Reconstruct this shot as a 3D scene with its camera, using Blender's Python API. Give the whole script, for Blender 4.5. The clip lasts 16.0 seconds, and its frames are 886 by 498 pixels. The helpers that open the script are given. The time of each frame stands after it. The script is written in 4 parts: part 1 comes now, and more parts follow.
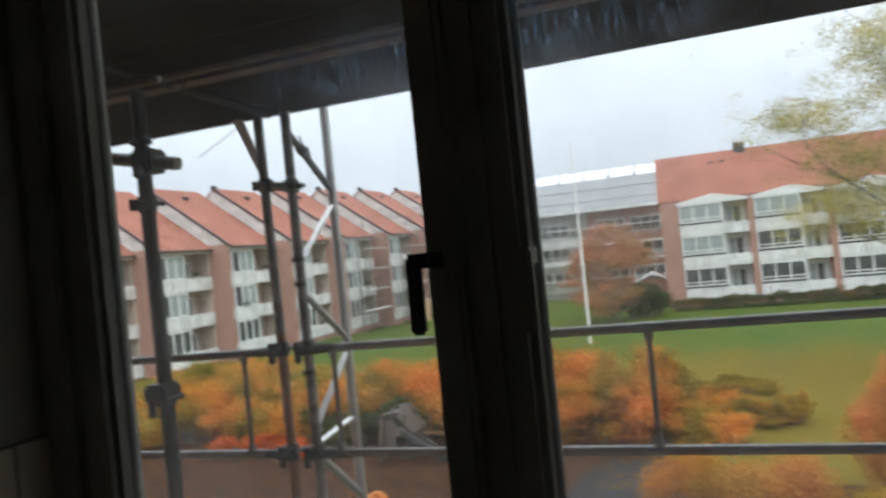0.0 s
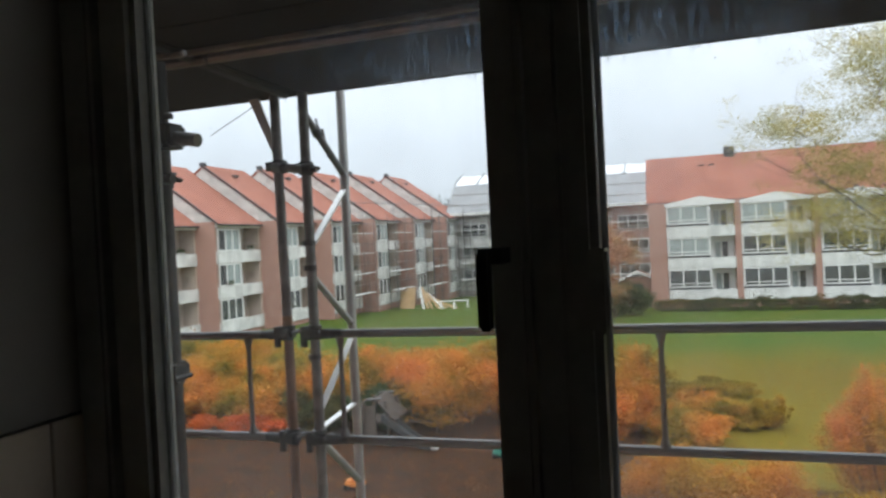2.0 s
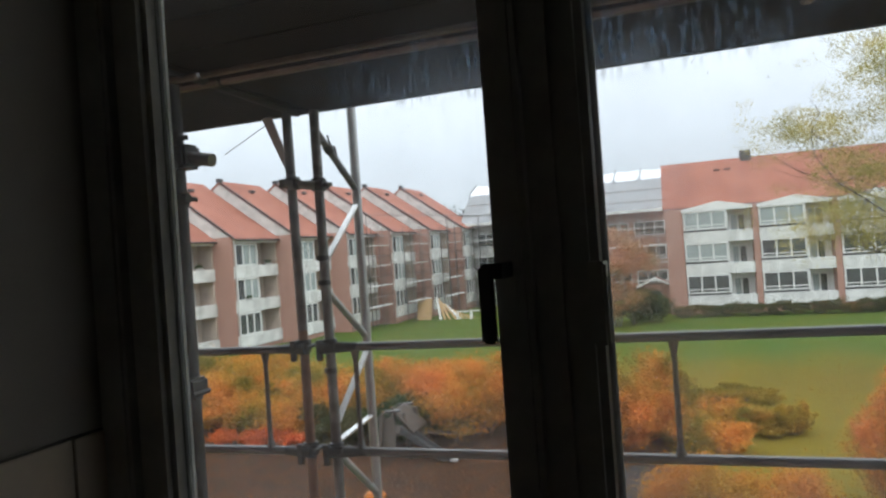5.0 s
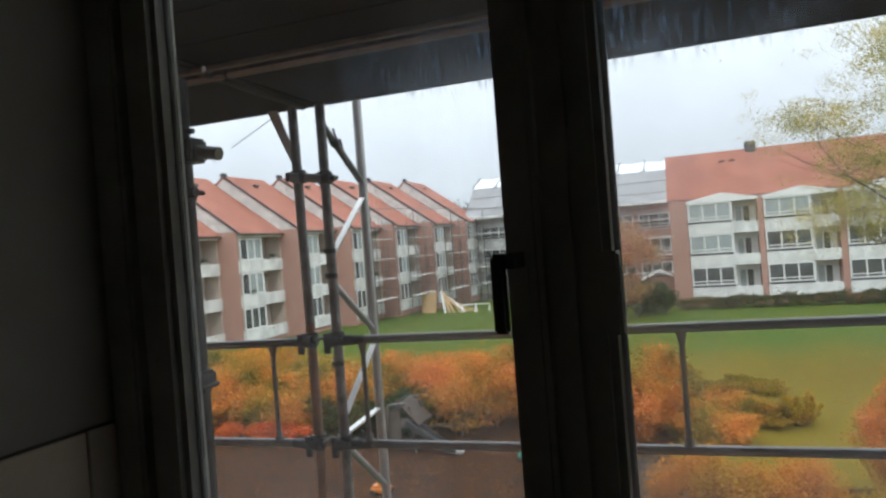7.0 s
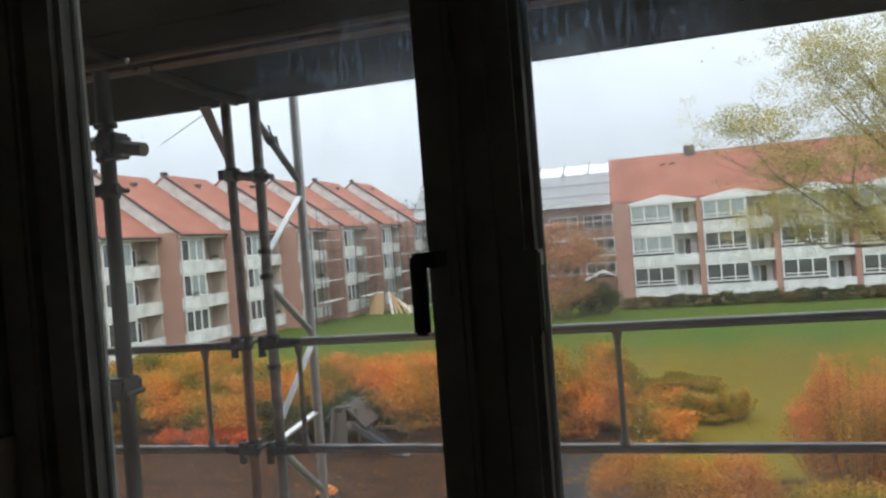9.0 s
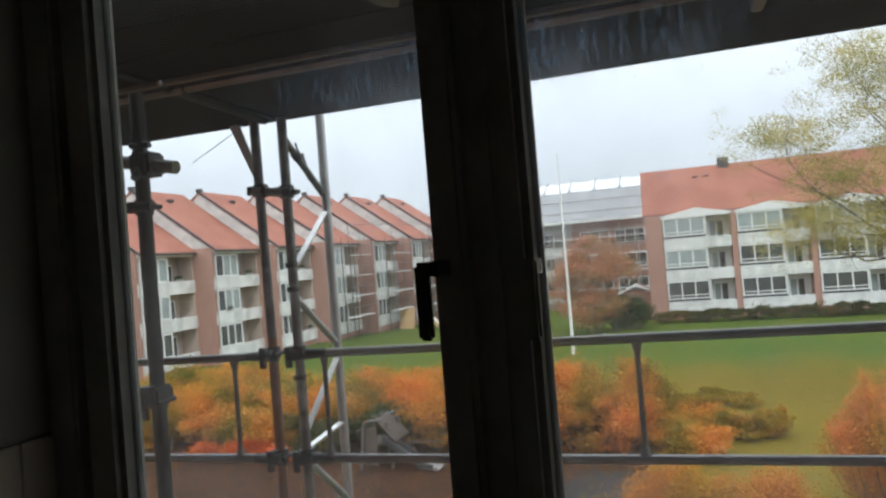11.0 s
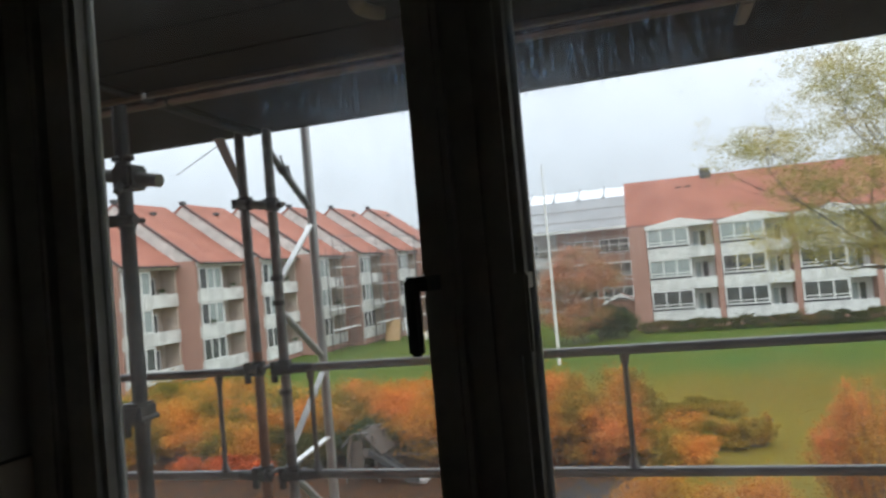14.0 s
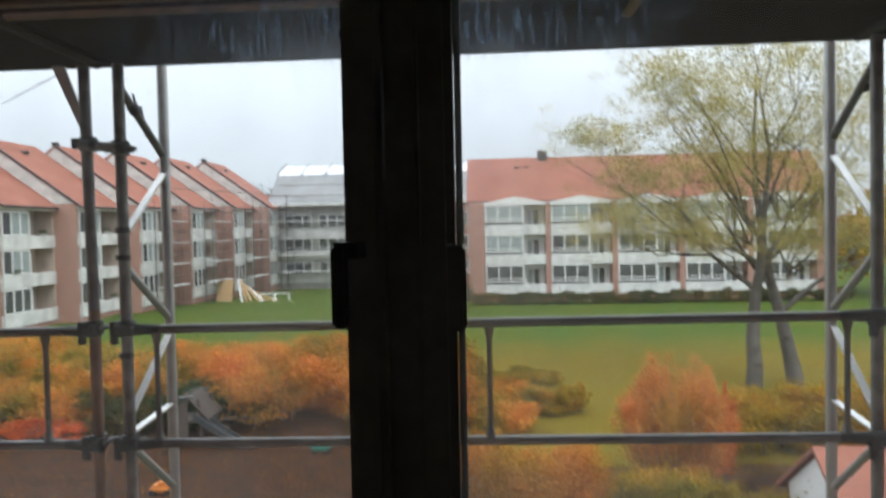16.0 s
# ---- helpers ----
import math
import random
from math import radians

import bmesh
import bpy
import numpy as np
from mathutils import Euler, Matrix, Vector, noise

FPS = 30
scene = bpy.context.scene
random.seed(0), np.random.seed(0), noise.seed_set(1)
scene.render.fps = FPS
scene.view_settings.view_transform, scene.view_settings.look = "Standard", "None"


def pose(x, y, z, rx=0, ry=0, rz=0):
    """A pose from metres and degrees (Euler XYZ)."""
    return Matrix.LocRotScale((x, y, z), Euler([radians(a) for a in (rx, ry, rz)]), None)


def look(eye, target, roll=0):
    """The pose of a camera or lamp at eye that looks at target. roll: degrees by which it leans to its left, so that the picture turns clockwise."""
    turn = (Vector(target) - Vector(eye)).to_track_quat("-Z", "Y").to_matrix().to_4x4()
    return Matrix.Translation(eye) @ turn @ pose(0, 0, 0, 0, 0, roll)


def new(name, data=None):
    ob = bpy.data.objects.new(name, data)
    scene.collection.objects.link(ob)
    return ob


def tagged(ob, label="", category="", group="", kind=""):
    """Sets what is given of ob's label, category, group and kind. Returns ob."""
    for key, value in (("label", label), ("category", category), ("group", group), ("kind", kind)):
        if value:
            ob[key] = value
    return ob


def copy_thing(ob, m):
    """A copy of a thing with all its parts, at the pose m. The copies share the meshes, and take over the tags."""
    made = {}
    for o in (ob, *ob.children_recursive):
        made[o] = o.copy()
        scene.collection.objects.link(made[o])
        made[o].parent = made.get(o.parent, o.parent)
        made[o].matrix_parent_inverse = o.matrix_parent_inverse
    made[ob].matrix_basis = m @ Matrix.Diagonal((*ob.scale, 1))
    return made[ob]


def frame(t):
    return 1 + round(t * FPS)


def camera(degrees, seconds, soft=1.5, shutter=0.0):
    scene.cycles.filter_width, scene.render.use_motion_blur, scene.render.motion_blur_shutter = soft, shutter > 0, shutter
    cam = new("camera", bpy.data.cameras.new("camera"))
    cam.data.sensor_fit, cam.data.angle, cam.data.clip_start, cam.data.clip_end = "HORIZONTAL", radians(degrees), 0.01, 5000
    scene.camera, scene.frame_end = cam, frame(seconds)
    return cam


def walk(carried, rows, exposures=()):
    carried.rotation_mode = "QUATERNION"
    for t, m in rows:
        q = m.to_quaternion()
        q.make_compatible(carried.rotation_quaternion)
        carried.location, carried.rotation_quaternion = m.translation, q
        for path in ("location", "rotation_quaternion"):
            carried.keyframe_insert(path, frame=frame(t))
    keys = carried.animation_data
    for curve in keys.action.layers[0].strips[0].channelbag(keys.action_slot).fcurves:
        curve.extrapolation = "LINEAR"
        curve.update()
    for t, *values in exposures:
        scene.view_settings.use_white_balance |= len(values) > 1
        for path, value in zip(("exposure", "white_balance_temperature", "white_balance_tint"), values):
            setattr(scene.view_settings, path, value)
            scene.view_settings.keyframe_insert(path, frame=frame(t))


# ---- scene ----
cam = camera(65.6, 16.0, soft=2.4, shutter=0.5)
PATH = [
    (0, (-0.063, -0.132, 6.928), (-0.722, 1.757, 6.941), -5.8),
    (0.5, (-0.119, -0.091, 6.929), (-0.591, 1.852, 6.88), -3.1),
    (1, (-0.166, -0.119, 6.946), (-0.645, 1.823, 6.918), -2.3),
    (1.5, (-0.186, -0.171, 6.944), (-0.69, 1.764, 6.936), -2.0),
    (2, (-0.189, -0.157, 6.946), (-0.811, 1.743, 6.924), -2.9),
    (2.5, (-0.169, -0.152, 6.945), (-0.852, 1.727, 6.926), -3.8),
    (3, (-0.159, -0.169, 6.949), (-0.869, 1.7, 6.961), -3.9),
    (3.5, (-0.156, -0.164, 6.952), (-0.816, 1.724, 6.949), -4.2),
    (4, (-0.153, -0.176, 6.954), (-0.811, 1.713, 6.966), -4.2),
    (6.5, (-0.172, -0.184, 6.951), (-0.853, 1.696, 6.959), -4.0),
    (7, (-0.172, -0.185, 6.95), (-0.849, 1.697, 6.943), -4.4),
    (7.5, (-0.162, -0.18, 6.953), (-0.615, 1.767, 6.991), -2.8),
    (8, (-0.155, -0.166, 6.953), (-0.511, 1.801, 6.985), -2.1),
    (8.5, (-0.163, -0.159, 6.948), (-0.729, 1.759, 6.959), -3.6),
    (9, (-0.143, -0.134, 6.943), (-0.676, 1.793, 6.927), -4.4),
    (11.5, (-0.083, -0.189, 6.932), (-0.709, 1.71, 6.972), -4.6),
    (12, (-0.096, -0.19, 6.932), (-0.69, 1.719, 6.967), -3.6),
    (12.5, (-0.093, -0.196, 6.935), (-0.711, 1.705, 6.994), -3.8),
    (13, (-0.096, -0.18, 6.934), (-0.73, 1.716, 6.994), -4.0),
    (13.5, (-0.101, -0.166, 6.926), (-0.741, 1.729, 6.942), -4.1),
    (14, (-0.095, -0.171, 6.938), (-0.667, 1.745, 7.0), -5.0),
    (14.5, (-0.164, -0.169, 6.965), (-0.533, 1.795, 7.046), -2.7),
    (15, (-0.193, -0.187, 6.961), (-0.509, 1.788, 7.013), -0.8),
    (15.5, (-0.19, -0.175, 6.962), (-0.428, 1.81, 7.025), -0.3),
    (16, (-0.244, -0.132, 6.949), (-0.367, 1.864, 6.889), -1.2),
]
walk(cam, [(t, look(eye, target, roll)) for t, eye, target, roll in PATH], exposures=[(0, 0.23, 6230, 5.5), (16, 0.23, 6230, 5.5)])

# ---- light ----
def new_world():
    w = bpy.data.worlds.new("overcast_sky")
    w.use_nodes = True
    scene.world = w
    nt = w.node_tree
    nt.nodes.clear()
    out = nt.nodes.new("ShaderNodeOutputWorld")
    bg = nt.nodes.new("ShaderNodeBackground")
    sky = nt.nodes.new("ShaderNodeTexSky")
    sky.sky_type = "NISHITA"
    sky.sun_disc = False
    sky.sun_elevation, sky.sun_rotation = radians(50), radians(143)
    tc = nt.nodes.new("ShaderNodeTexCoord")
    sep = nt.nodes.new("ShaderNodeSeparateXYZ")
    ramp = nt.nodes.new("ShaderNodeValToRGB")
    ramp.color_ramp.elements[0].position = 0.0
    ramp.color_ramp.elements[0].color = (0.51, 0.545, 0.60, 1)
    ramp.color_ramp.elements[1].position = 1.0
    ramp.color_ramp.elements[1].color = (2.05, 2.12, 2.22, 1)
    ns = nt.nodes.new("ShaderNodeTexNoise")
    ns.inputs["Scale"].default_value = 3.2
    ns.inputs["Detail"].default_value = 4
    cr = nt.nodes.new("ShaderNodeMapRange")
    cr.inputs["To Min"].default_value, cr.inputs["To Max"].default_value = 0.71, 0.96
    mul = nt.nodes.new("ShaderNodeMix")
    mul.data_type, mul.blend_type = "RGBA", "MULTIPLY"
    mul.inputs[0].default_value = 1
    mix = nt.nodes.new("ShaderNodeMix")
    mix.data_type = "RGBA"
    mix.inputs[0].default_value = 0.93
    sc = nt.nodes.new("ShaderNodeMix")
    sc.data_type, sc.blend_type = "RGBA", "MULTIPLY"
    sc.inputs[0].default_value = 1
    sc.inputs[7].default_value = (0.1, 0.1, 0.1, 1)
    L = nt.links.new
    L(tc.outputs["Generated"], sep.inputs[0])
    L(sep.outputs["Z"], ramp.inputs[0])
    L(tc.outputs["Generated"], ns.inputs["Vector"])
    L(ns.outputs[0], cr.inputs["Value"])
    L(ramp.outputs[0], mul.inputs[6])
    L(cr.outputs[0], mul.inputs[7])
    L(sky.outputs[0], sc.inputs[6])
    L(sc.outputs[2], mix.inputs[6])
    L(mul.outputs[2], mix.inputs[7])
    L(mix.outputs[2], bg.inputs["Color"])
    bg.inputs["Strength"].default_value = SKY
    L(bg.outputs[0], out.inputs[0])


SKY = 1.36
new_world()
sun = new("sun", bpy.data.lights.new("sun", "SUN"))
sun.data.energy, sun.data.angle, sun.data.color = 1.0, radians(25), (1, 0.97, 0.93)
sun.matrix_world = look((0, 0, 30), (-13, 17, 4))


# ---- materials ----
def mat(name, col, rough=0.7, metal=0.0, var=0.25, scale=6.0, fine=60.0, bump=0.15, col2=None, island=0.0, obj=0.0, bdist=0.01, spec=0.5):
    """Procedural surface: broad blotches, fine grain and relief, in object space metres."""
    m = bpy.data.materials.new(name)
    m.use_nodes = True
    nt = m.node_tree
    p = nt.nodes["Principled BSDF"]
    p.inputs["Roughness"].default_value = rough
    p.inputs["Metallic"].default_value = metal
    p.inputs["Specular IOR Level"].default_value = spec
    L = nt.links.new
    tc = nt.nodes.new("ShaderNodeTexCoord")
    a, b = nt.nodes.new("ShaderNodeTexNoise"), nt.nodes.new("ShaderNodeTexNoise")
    a.inputs["Scale"].default_value, b.inputs["Scale"].default_value = scale, fine
    a.inputs["Detail"].default_value, b.inputs["Detail"].default_value = 6, 4
    L(tc.outputs["Object"], a.inputs["Vector"])
    L(tc.outputs["Object"], b.inputs["Vector"])
    c2 = col2 or tuple(c * (1 - var) for c in col)
    r = nt.nodes.new("ShaderNodeValToRGB")
    r.color_ramp.elements[0].position, r.color_ramp.elements[1].position = 0.35, 0.65
    r.color_ramp.elements[0].color, r.color_ramp.elements[1].color = (*c2, 1), (*col, 1)
    L(a.outputs[0], r.inputs[0])
    hsv = nt.nodes.new("ShaderNodeHueSaturation")
    L(r.outputs[0], hsv.inputs["Color"])
    mr = nt.nodes.new("ShaderNodeMapRange")
    mr.inputs["To Min"].default_value, mr.inputs["To Max"].default_value = 1 - var * 0.6, 1 + var * 0.6
    L(b.outputs[0], mr.inputs["Value"])
    val = mr.outputs[0]
    if island or obj:
        src = nt.nodes.new("ShaderNodeNewGeometry").outputs["Random Per Island"] if island else nt.nodes.new("ShaderNodeObjectInfo").outputs["Random"]
        k = island or obj
        m2 = nt.nodes.new("ShaderNodeMapRange")
        m2.inputs["To Min"].default_value, m2.inputs["To Max"].default_value = 1 - k, 1 + k
        L(src, m2.inputs["Value"])
        mm = nt.nodes.new("ShaderNodeMath")
        mm.operation = "MULTIPLY"
        L(val, mm.inputs[0])
        L(m2.outputs[0], mm.inputs[1])
        val = mm.outputs[0]
    L(val, hsv.inputs["Value"])
    L(hsv.outputs[0], p.inputs["Base Color"])
    if bump:
        bp = nt.nodes.new("ShaderNodeBump")
        bp.inputs["Strength"].default_value, bp.inputs["Distance"].default_value = bump, bdist
        L(b.outputs[0], bp.inputs["Height"])
        L(bp.outputs[0], p.inputs["Normal"])
    return m


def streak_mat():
    """Wet underside of a deck panel: dark, with blue-grey streaks painted in for sky light caught by drops, most of
    them near the middle of the bay.
    """
    m = mat("sky_streaked_panel", (0.038, 0.029, 0.028), 0.85, spec=0.08, var=0.4, scale=4, fine=40, bump=0.2)
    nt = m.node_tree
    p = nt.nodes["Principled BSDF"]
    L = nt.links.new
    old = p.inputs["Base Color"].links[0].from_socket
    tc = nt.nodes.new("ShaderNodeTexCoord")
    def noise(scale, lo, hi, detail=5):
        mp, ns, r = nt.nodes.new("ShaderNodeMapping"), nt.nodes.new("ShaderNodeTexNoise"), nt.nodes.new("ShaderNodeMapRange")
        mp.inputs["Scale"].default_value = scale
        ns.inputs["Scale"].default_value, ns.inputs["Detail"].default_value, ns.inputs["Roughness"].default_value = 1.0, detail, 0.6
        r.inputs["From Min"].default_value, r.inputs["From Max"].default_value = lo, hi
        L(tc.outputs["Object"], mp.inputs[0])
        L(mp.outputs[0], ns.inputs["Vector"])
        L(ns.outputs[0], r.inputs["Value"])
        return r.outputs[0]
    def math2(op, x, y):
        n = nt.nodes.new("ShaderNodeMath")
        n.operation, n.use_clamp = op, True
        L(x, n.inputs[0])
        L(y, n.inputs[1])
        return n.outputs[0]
    # runs, broad patches and drops give the painted sky-light streaks their shape
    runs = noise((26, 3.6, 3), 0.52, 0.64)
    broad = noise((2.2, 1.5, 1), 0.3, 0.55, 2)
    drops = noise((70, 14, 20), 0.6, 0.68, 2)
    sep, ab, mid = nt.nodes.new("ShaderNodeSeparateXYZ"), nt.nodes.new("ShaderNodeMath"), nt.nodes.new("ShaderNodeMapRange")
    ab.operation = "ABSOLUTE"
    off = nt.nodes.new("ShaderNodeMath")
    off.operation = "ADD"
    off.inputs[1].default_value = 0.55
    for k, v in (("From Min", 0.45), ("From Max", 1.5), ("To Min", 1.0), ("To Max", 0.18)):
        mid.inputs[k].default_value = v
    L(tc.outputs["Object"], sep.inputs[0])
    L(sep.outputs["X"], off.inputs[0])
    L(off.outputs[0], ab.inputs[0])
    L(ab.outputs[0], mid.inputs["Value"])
    # wet: where the painted streaks show on the panel
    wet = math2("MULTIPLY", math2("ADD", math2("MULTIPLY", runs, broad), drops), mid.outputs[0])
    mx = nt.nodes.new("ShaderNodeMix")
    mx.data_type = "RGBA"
    # blue-grey of the sky, put into the panel's colour
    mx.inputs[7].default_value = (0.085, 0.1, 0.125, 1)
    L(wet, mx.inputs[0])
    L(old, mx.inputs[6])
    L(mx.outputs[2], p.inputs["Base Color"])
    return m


def leaf_mat(name, stops, trans=0.42):
    """Leaves: a colour for every leaf from the ramp, with light coming through."""
    m = bpy.data.materials.new(name)
    m.use_nodes = True
    nt = m.node_tree
    nt.nodes.clear()
    L = nt.links.new
    out = nt.nodes.new("ShaderNodeOutputMaterial")
    geo, ramp = nt.nodes.new("ShaderNodeNewGeometry"), nt.nodes.new("ShaderNodeValToRGB")
    tc, ns = nt.nodes.new("ShaderNodeTexCoord"), nt.nodes.new("ShaderNodeTexNoise")
    ns.inputs["Scale"].default_value, ns.inputs["Detail"].default_value = 0.6, 4
    L(tc.outputs["Object"], ns.inputs["Vector"])
    mx = nt.nodes.new("ShaderNodeMath")
    mx.operation = "MULTIPLY_ADD"
    L(geo.outputs["Random Per Island"], mx.inputs[0])
    mx.inputs[1].default_value = 0.2
    mr = nt.nodes.new("ShaderNodeMapRange")
    mr.inputs["From Min"].default_value, mr.inputs["From Max"].default_value = 0.36, 0.64
    mr.inputs["To Min"].default_value, mr.inputs["To Max"].default_value = 0.0, 0.82
    L(ns.outputs[0], mr.inputs["Value"])
    L(mr.outputs[0], mx.inputs[2])
    e = ramp.color_ramp.elements
    while len(e) < len(stops):
        e.new(0.5)
    for i, c in enumerate(stops):
        e[i].position, e[i].color = i / (len(stops) - 1), (*c, 1)
    L(mx.outputs[0], ramp.inputs[0])
    d, t, mix = nt.nodes.new("ShaderNodeBsdfDiffuse"), nt.nodes.new("ShaderNodeBsdfTranslucent"), nt.nodes.new("ShaderNodeMixShader")
    mix.inputs[0].default_value = trans
    L(ramp.outputs[0], d.inputs[0])
    L(ramp.outputs[0], t.inputs[0])
    L(d.outputs[0], mix.inputs[1])
    L(t.outputs[0], mix.inputs[2])
    L(mix.outputs[0], out.inputs[0])
    return m


def glass_mat(name):
    """Window glass, fogged beside the middle post by streaks of fine droplets that scatter light forwards."""
    m = bpy.data.materials.new(name)
    m.use_nodes = True
    nt = m.node_tree
    nt.nodes.clear()
    L = nt.links.new
    def node(kind, **values):
        n = nt.nodes.new(kind)
        for k, v in values.items():
            n.inputs[k.replace("_", " ")].default_value = v
        return n
    out = node("ShaderNodeOutputMaterial")
    clear = node("ShaderNodeBsdfGlass", Roughness=0.0, IOR=1.45)
    fog = node("ShaderNodeBsdfGlass", Roughness=0.42, IOR=1.3)
    fog.inputs["Color"].default_value = (0.93, 0.96, 1, 1)
    # film over the whole pane: dust, with outdoor haze painted in by it
    dust_haze = node("ShaderNodeBsdfTranslucent")
    tc, sep = node("ShaderNodeTexCoord"), node("ShaderNodeSeparateXYZ")
    mp, ns = node("ShaderNodeMapping"), node("ShaderNodeTexNoise", Scale=1.0, Detail=6.0, Roughness=0.6)
    mp.inputs["Scale"].default_value = (7, 5, 3.0)
    spots = node("ShaderNodeTexNoise", Scale=6.0, Detail=5.0)
    near = node("ShaderNodeMapRange")
    for k, v in (("From Min", 0.05), ("From Max", 0.42), ("To Min", 1.0), ("To Max", 0.1)):
        near.inputs[k].default_value = v
    mr = node("ShaderNodeMapRange")
    for k, v in (("From Min", 0.38), ("From Max", 0.72), ("To Min", 0.03), ("To Max", 0.16)):
        mr.inputs[k].default_value = v
    m2 = node("ShaderNodeMapRange")
    for k, v in (("From Min", 0.4), ("From Max", 0.7), ("To Min", 0.03), ("To Max", 0.075)):
        m2.inputs[k].default_value = v
    absx, mul = node("ShaderNodeMath"), node("ShaderNodeMath")
    absx.operation, mul.operation = "ABSOLUTE", "MULTIPLY"
    mixa, mixb = node("ShaderNodeMixShader"), node("ShaderNodeMixShader")
    L(tc.outputs["Object"], sep.inputs[0])
    L(sep.outputs["X"], absx.inputs[0])
    L(absx.outputs[0], near.inputs["Value"])
    L(tc.outputs["Object"], mp.inputs[0])
    L(mp.outputs[0], ns.inputs["Vector"])
    L(tc.outputs["Object"], spots.inputs["Vector"])
    L(ns.outputs[0], mr.inputs["Value"])
    L(spots.outputs[0], m2.inputs["Value"])
    L(mr.outputs[0], mul.inputs[0])
    L(near.outputs[0], mul.inputs[1])
    L(mul.outputs[0], mixa.inputs[0])
    L(clear.outputs[0], mixa.inputs[1])
    L(fog.outputs[0], mixa.inputs[2])
    # the haze film thins upwards, to keep the deck behind it dark
    high, thin = node("ShaderNodeMapRange"), node("ShaderNodeMath")
    for k, v in (("From Min", 1.0), ("From Max", 1.16), ("To Min", 1.0), ("To Max", 0.35)):
        high.inputs[k].default_value = v
    thin.operation = "MULTIPLY"
    L(sep.outputs["Z"], high.inputs["Value"])
    L(m2.outputs[0], thin.inputs[0])
    L(high.outputs[0], thin.inputs[1])
    L(thin.outputs[0], mixb.inputs[0])
    L(mixa.outputs[0], mixb.inputs[1])
    L(dust_haze.outputs[0], mixb.inputs[2])
    # drops that run down the upper part of the panes beside the middle post
    wet = node("ShaderNodeBsdfTranslucent")
    wet.inputs["Color"].default_value = (0.42, 0.62, 0.92, 1)
    def patch_of(scale, lo, hi, detail):
        mp2, n2, r2 = node("ShaderNodeMapping"), node("ShaderNodeTexNoise", Scale=1.0, Detail=detail, Roughness=0.6), node("ShaderNodeMapRange")
        mp2.inputs["Scale"].default_value = scale
        r2.inputs["From Min"].default_value, r2.inputs["From Max"].default_value = lo, hi
        L(tc.outputs["Object"], mp2.inputs[0])
        L(mp2.outputs[0], n2.inputs["Vector"])
        L(n2.outputs[0], r2.inputs["Value"])
        return r2.outputs[0]
    def fade(socket, a, b):
        r2 = node("ShaderNodeMapRange")
        r2.inputs["From Min"].default_value, r2.inputs["From Max"].default_value = a, b
        L(socket, r2.inputs["Value"])
        return r2.outputs[0]
    def times(a, b):
        n2 = node("ShaderNodeMath")
        n2.operation = "MULTIPLY"
        L(a, n2.inputs[0])
        if isinstance(b, float):
            n2.inputs[1].default_value = b
        else:
            L(b, n2.inputs[1])
        return n2.outputs[0]
    runs = times(patch_of((120, 5, 26), 0.46, 0.6, 5.0), patch_of((22, 5, 9), 0.38, 0.56, 3.0))
    amount = times(times(times(runs, fade(absx.outputs[0], 0.52, 0.1)), times(fade(sep.outputs["Z"], 1.105, 1.14), fade(sep.outputs["Z"], 1.25, 1.18))), 0.34)
    mixc = node("ShaderNodeMixShader")
    L(amount, mixc.inputs[0])
    L(mixb.outputs[0], mixc.inputs[1])
    L(wet.outputs[0], mixc.inputs[2])
    L(mixc.outputs[0], out.inputs[0])
    return m


def lawn_mat():
    """Lawn that yellow fallen leaves cover more and more towards the shrubs."""
    m = mat("lawn", (0.047, 0.09, 0.011), 0.95, spec=0.08, var=0.3, scale=0.18, fine=7, bump=0.5, col2=(0.06, 0.09, 0.012), bdist=0.05)
    nt = m.node_tree
    p = nt.nodes["Principled BSDF"]
    L = nt.links.new
    old = p.inputs["Base Color"].links[0].from_socket
    tc, sep, ns = nt.nodes.new("ShaderNodeTexCoord"), nt.nodes.new("ShaderNodeSeparateXYZ"), nt.nodes.new("ShaderNodeTexNoise")
    ns.inputs["Scale"].default_value, ns.inputs["Detail"].default_value = 0.35, 8
    r, a = nt.nodes.new("ShaderNodeMapRange"), nt.nodes.new("ShaderNodeMath")
    for k, v in (("From Min", 44.0), ("From Max", 32.5), ("To Min", -0.4), ("To Max", 0.85)):
        r.inputs[k].default_value = v
    a.operation, a.use_clamp = "ADD", True
    mx = nt.nodes.new("ShaderNodeMix")
    mx.data_type = "RGBA"
    mx.inputs[7].default_value = (0.145, 0.11, 0.012, 1)
    L(tc.outputs["Object"], sep.inputs[0])
    L(tc.outputs["Object"], ns.inputs["Vector"])
    nearer = nt.nodes.new("ShaderNodeMapRange")
    for k, v in (("From Min", 4.0), ("From Max", 14.0), ("To Min", 0.0), ("To Max", 1.0)):
        nearer.inputs[k].default_value = v
    cut = nt.nodes.new("ShaderNodeMath")
    cut.operation = "MULTIPLY"
    L(sep.outputs["Y"], nearer.inputs["Value"])
    L(sep.outputs["Y"], r.inputs["Value"])
    L(r.outputs[0], a.inputs[0])
    L(ns.outputs[0], a.inputs[1])
    L(a.outputs[0], cut.inputs[0])
    L(nearer.outputs[0], cut.inputs[1])
    L(cut.outputs[0], mx.inputs[0])
    L(old, mx.inputs[6])
    L(mx.outputs[2], p.inputs["Base Color"])
    return m


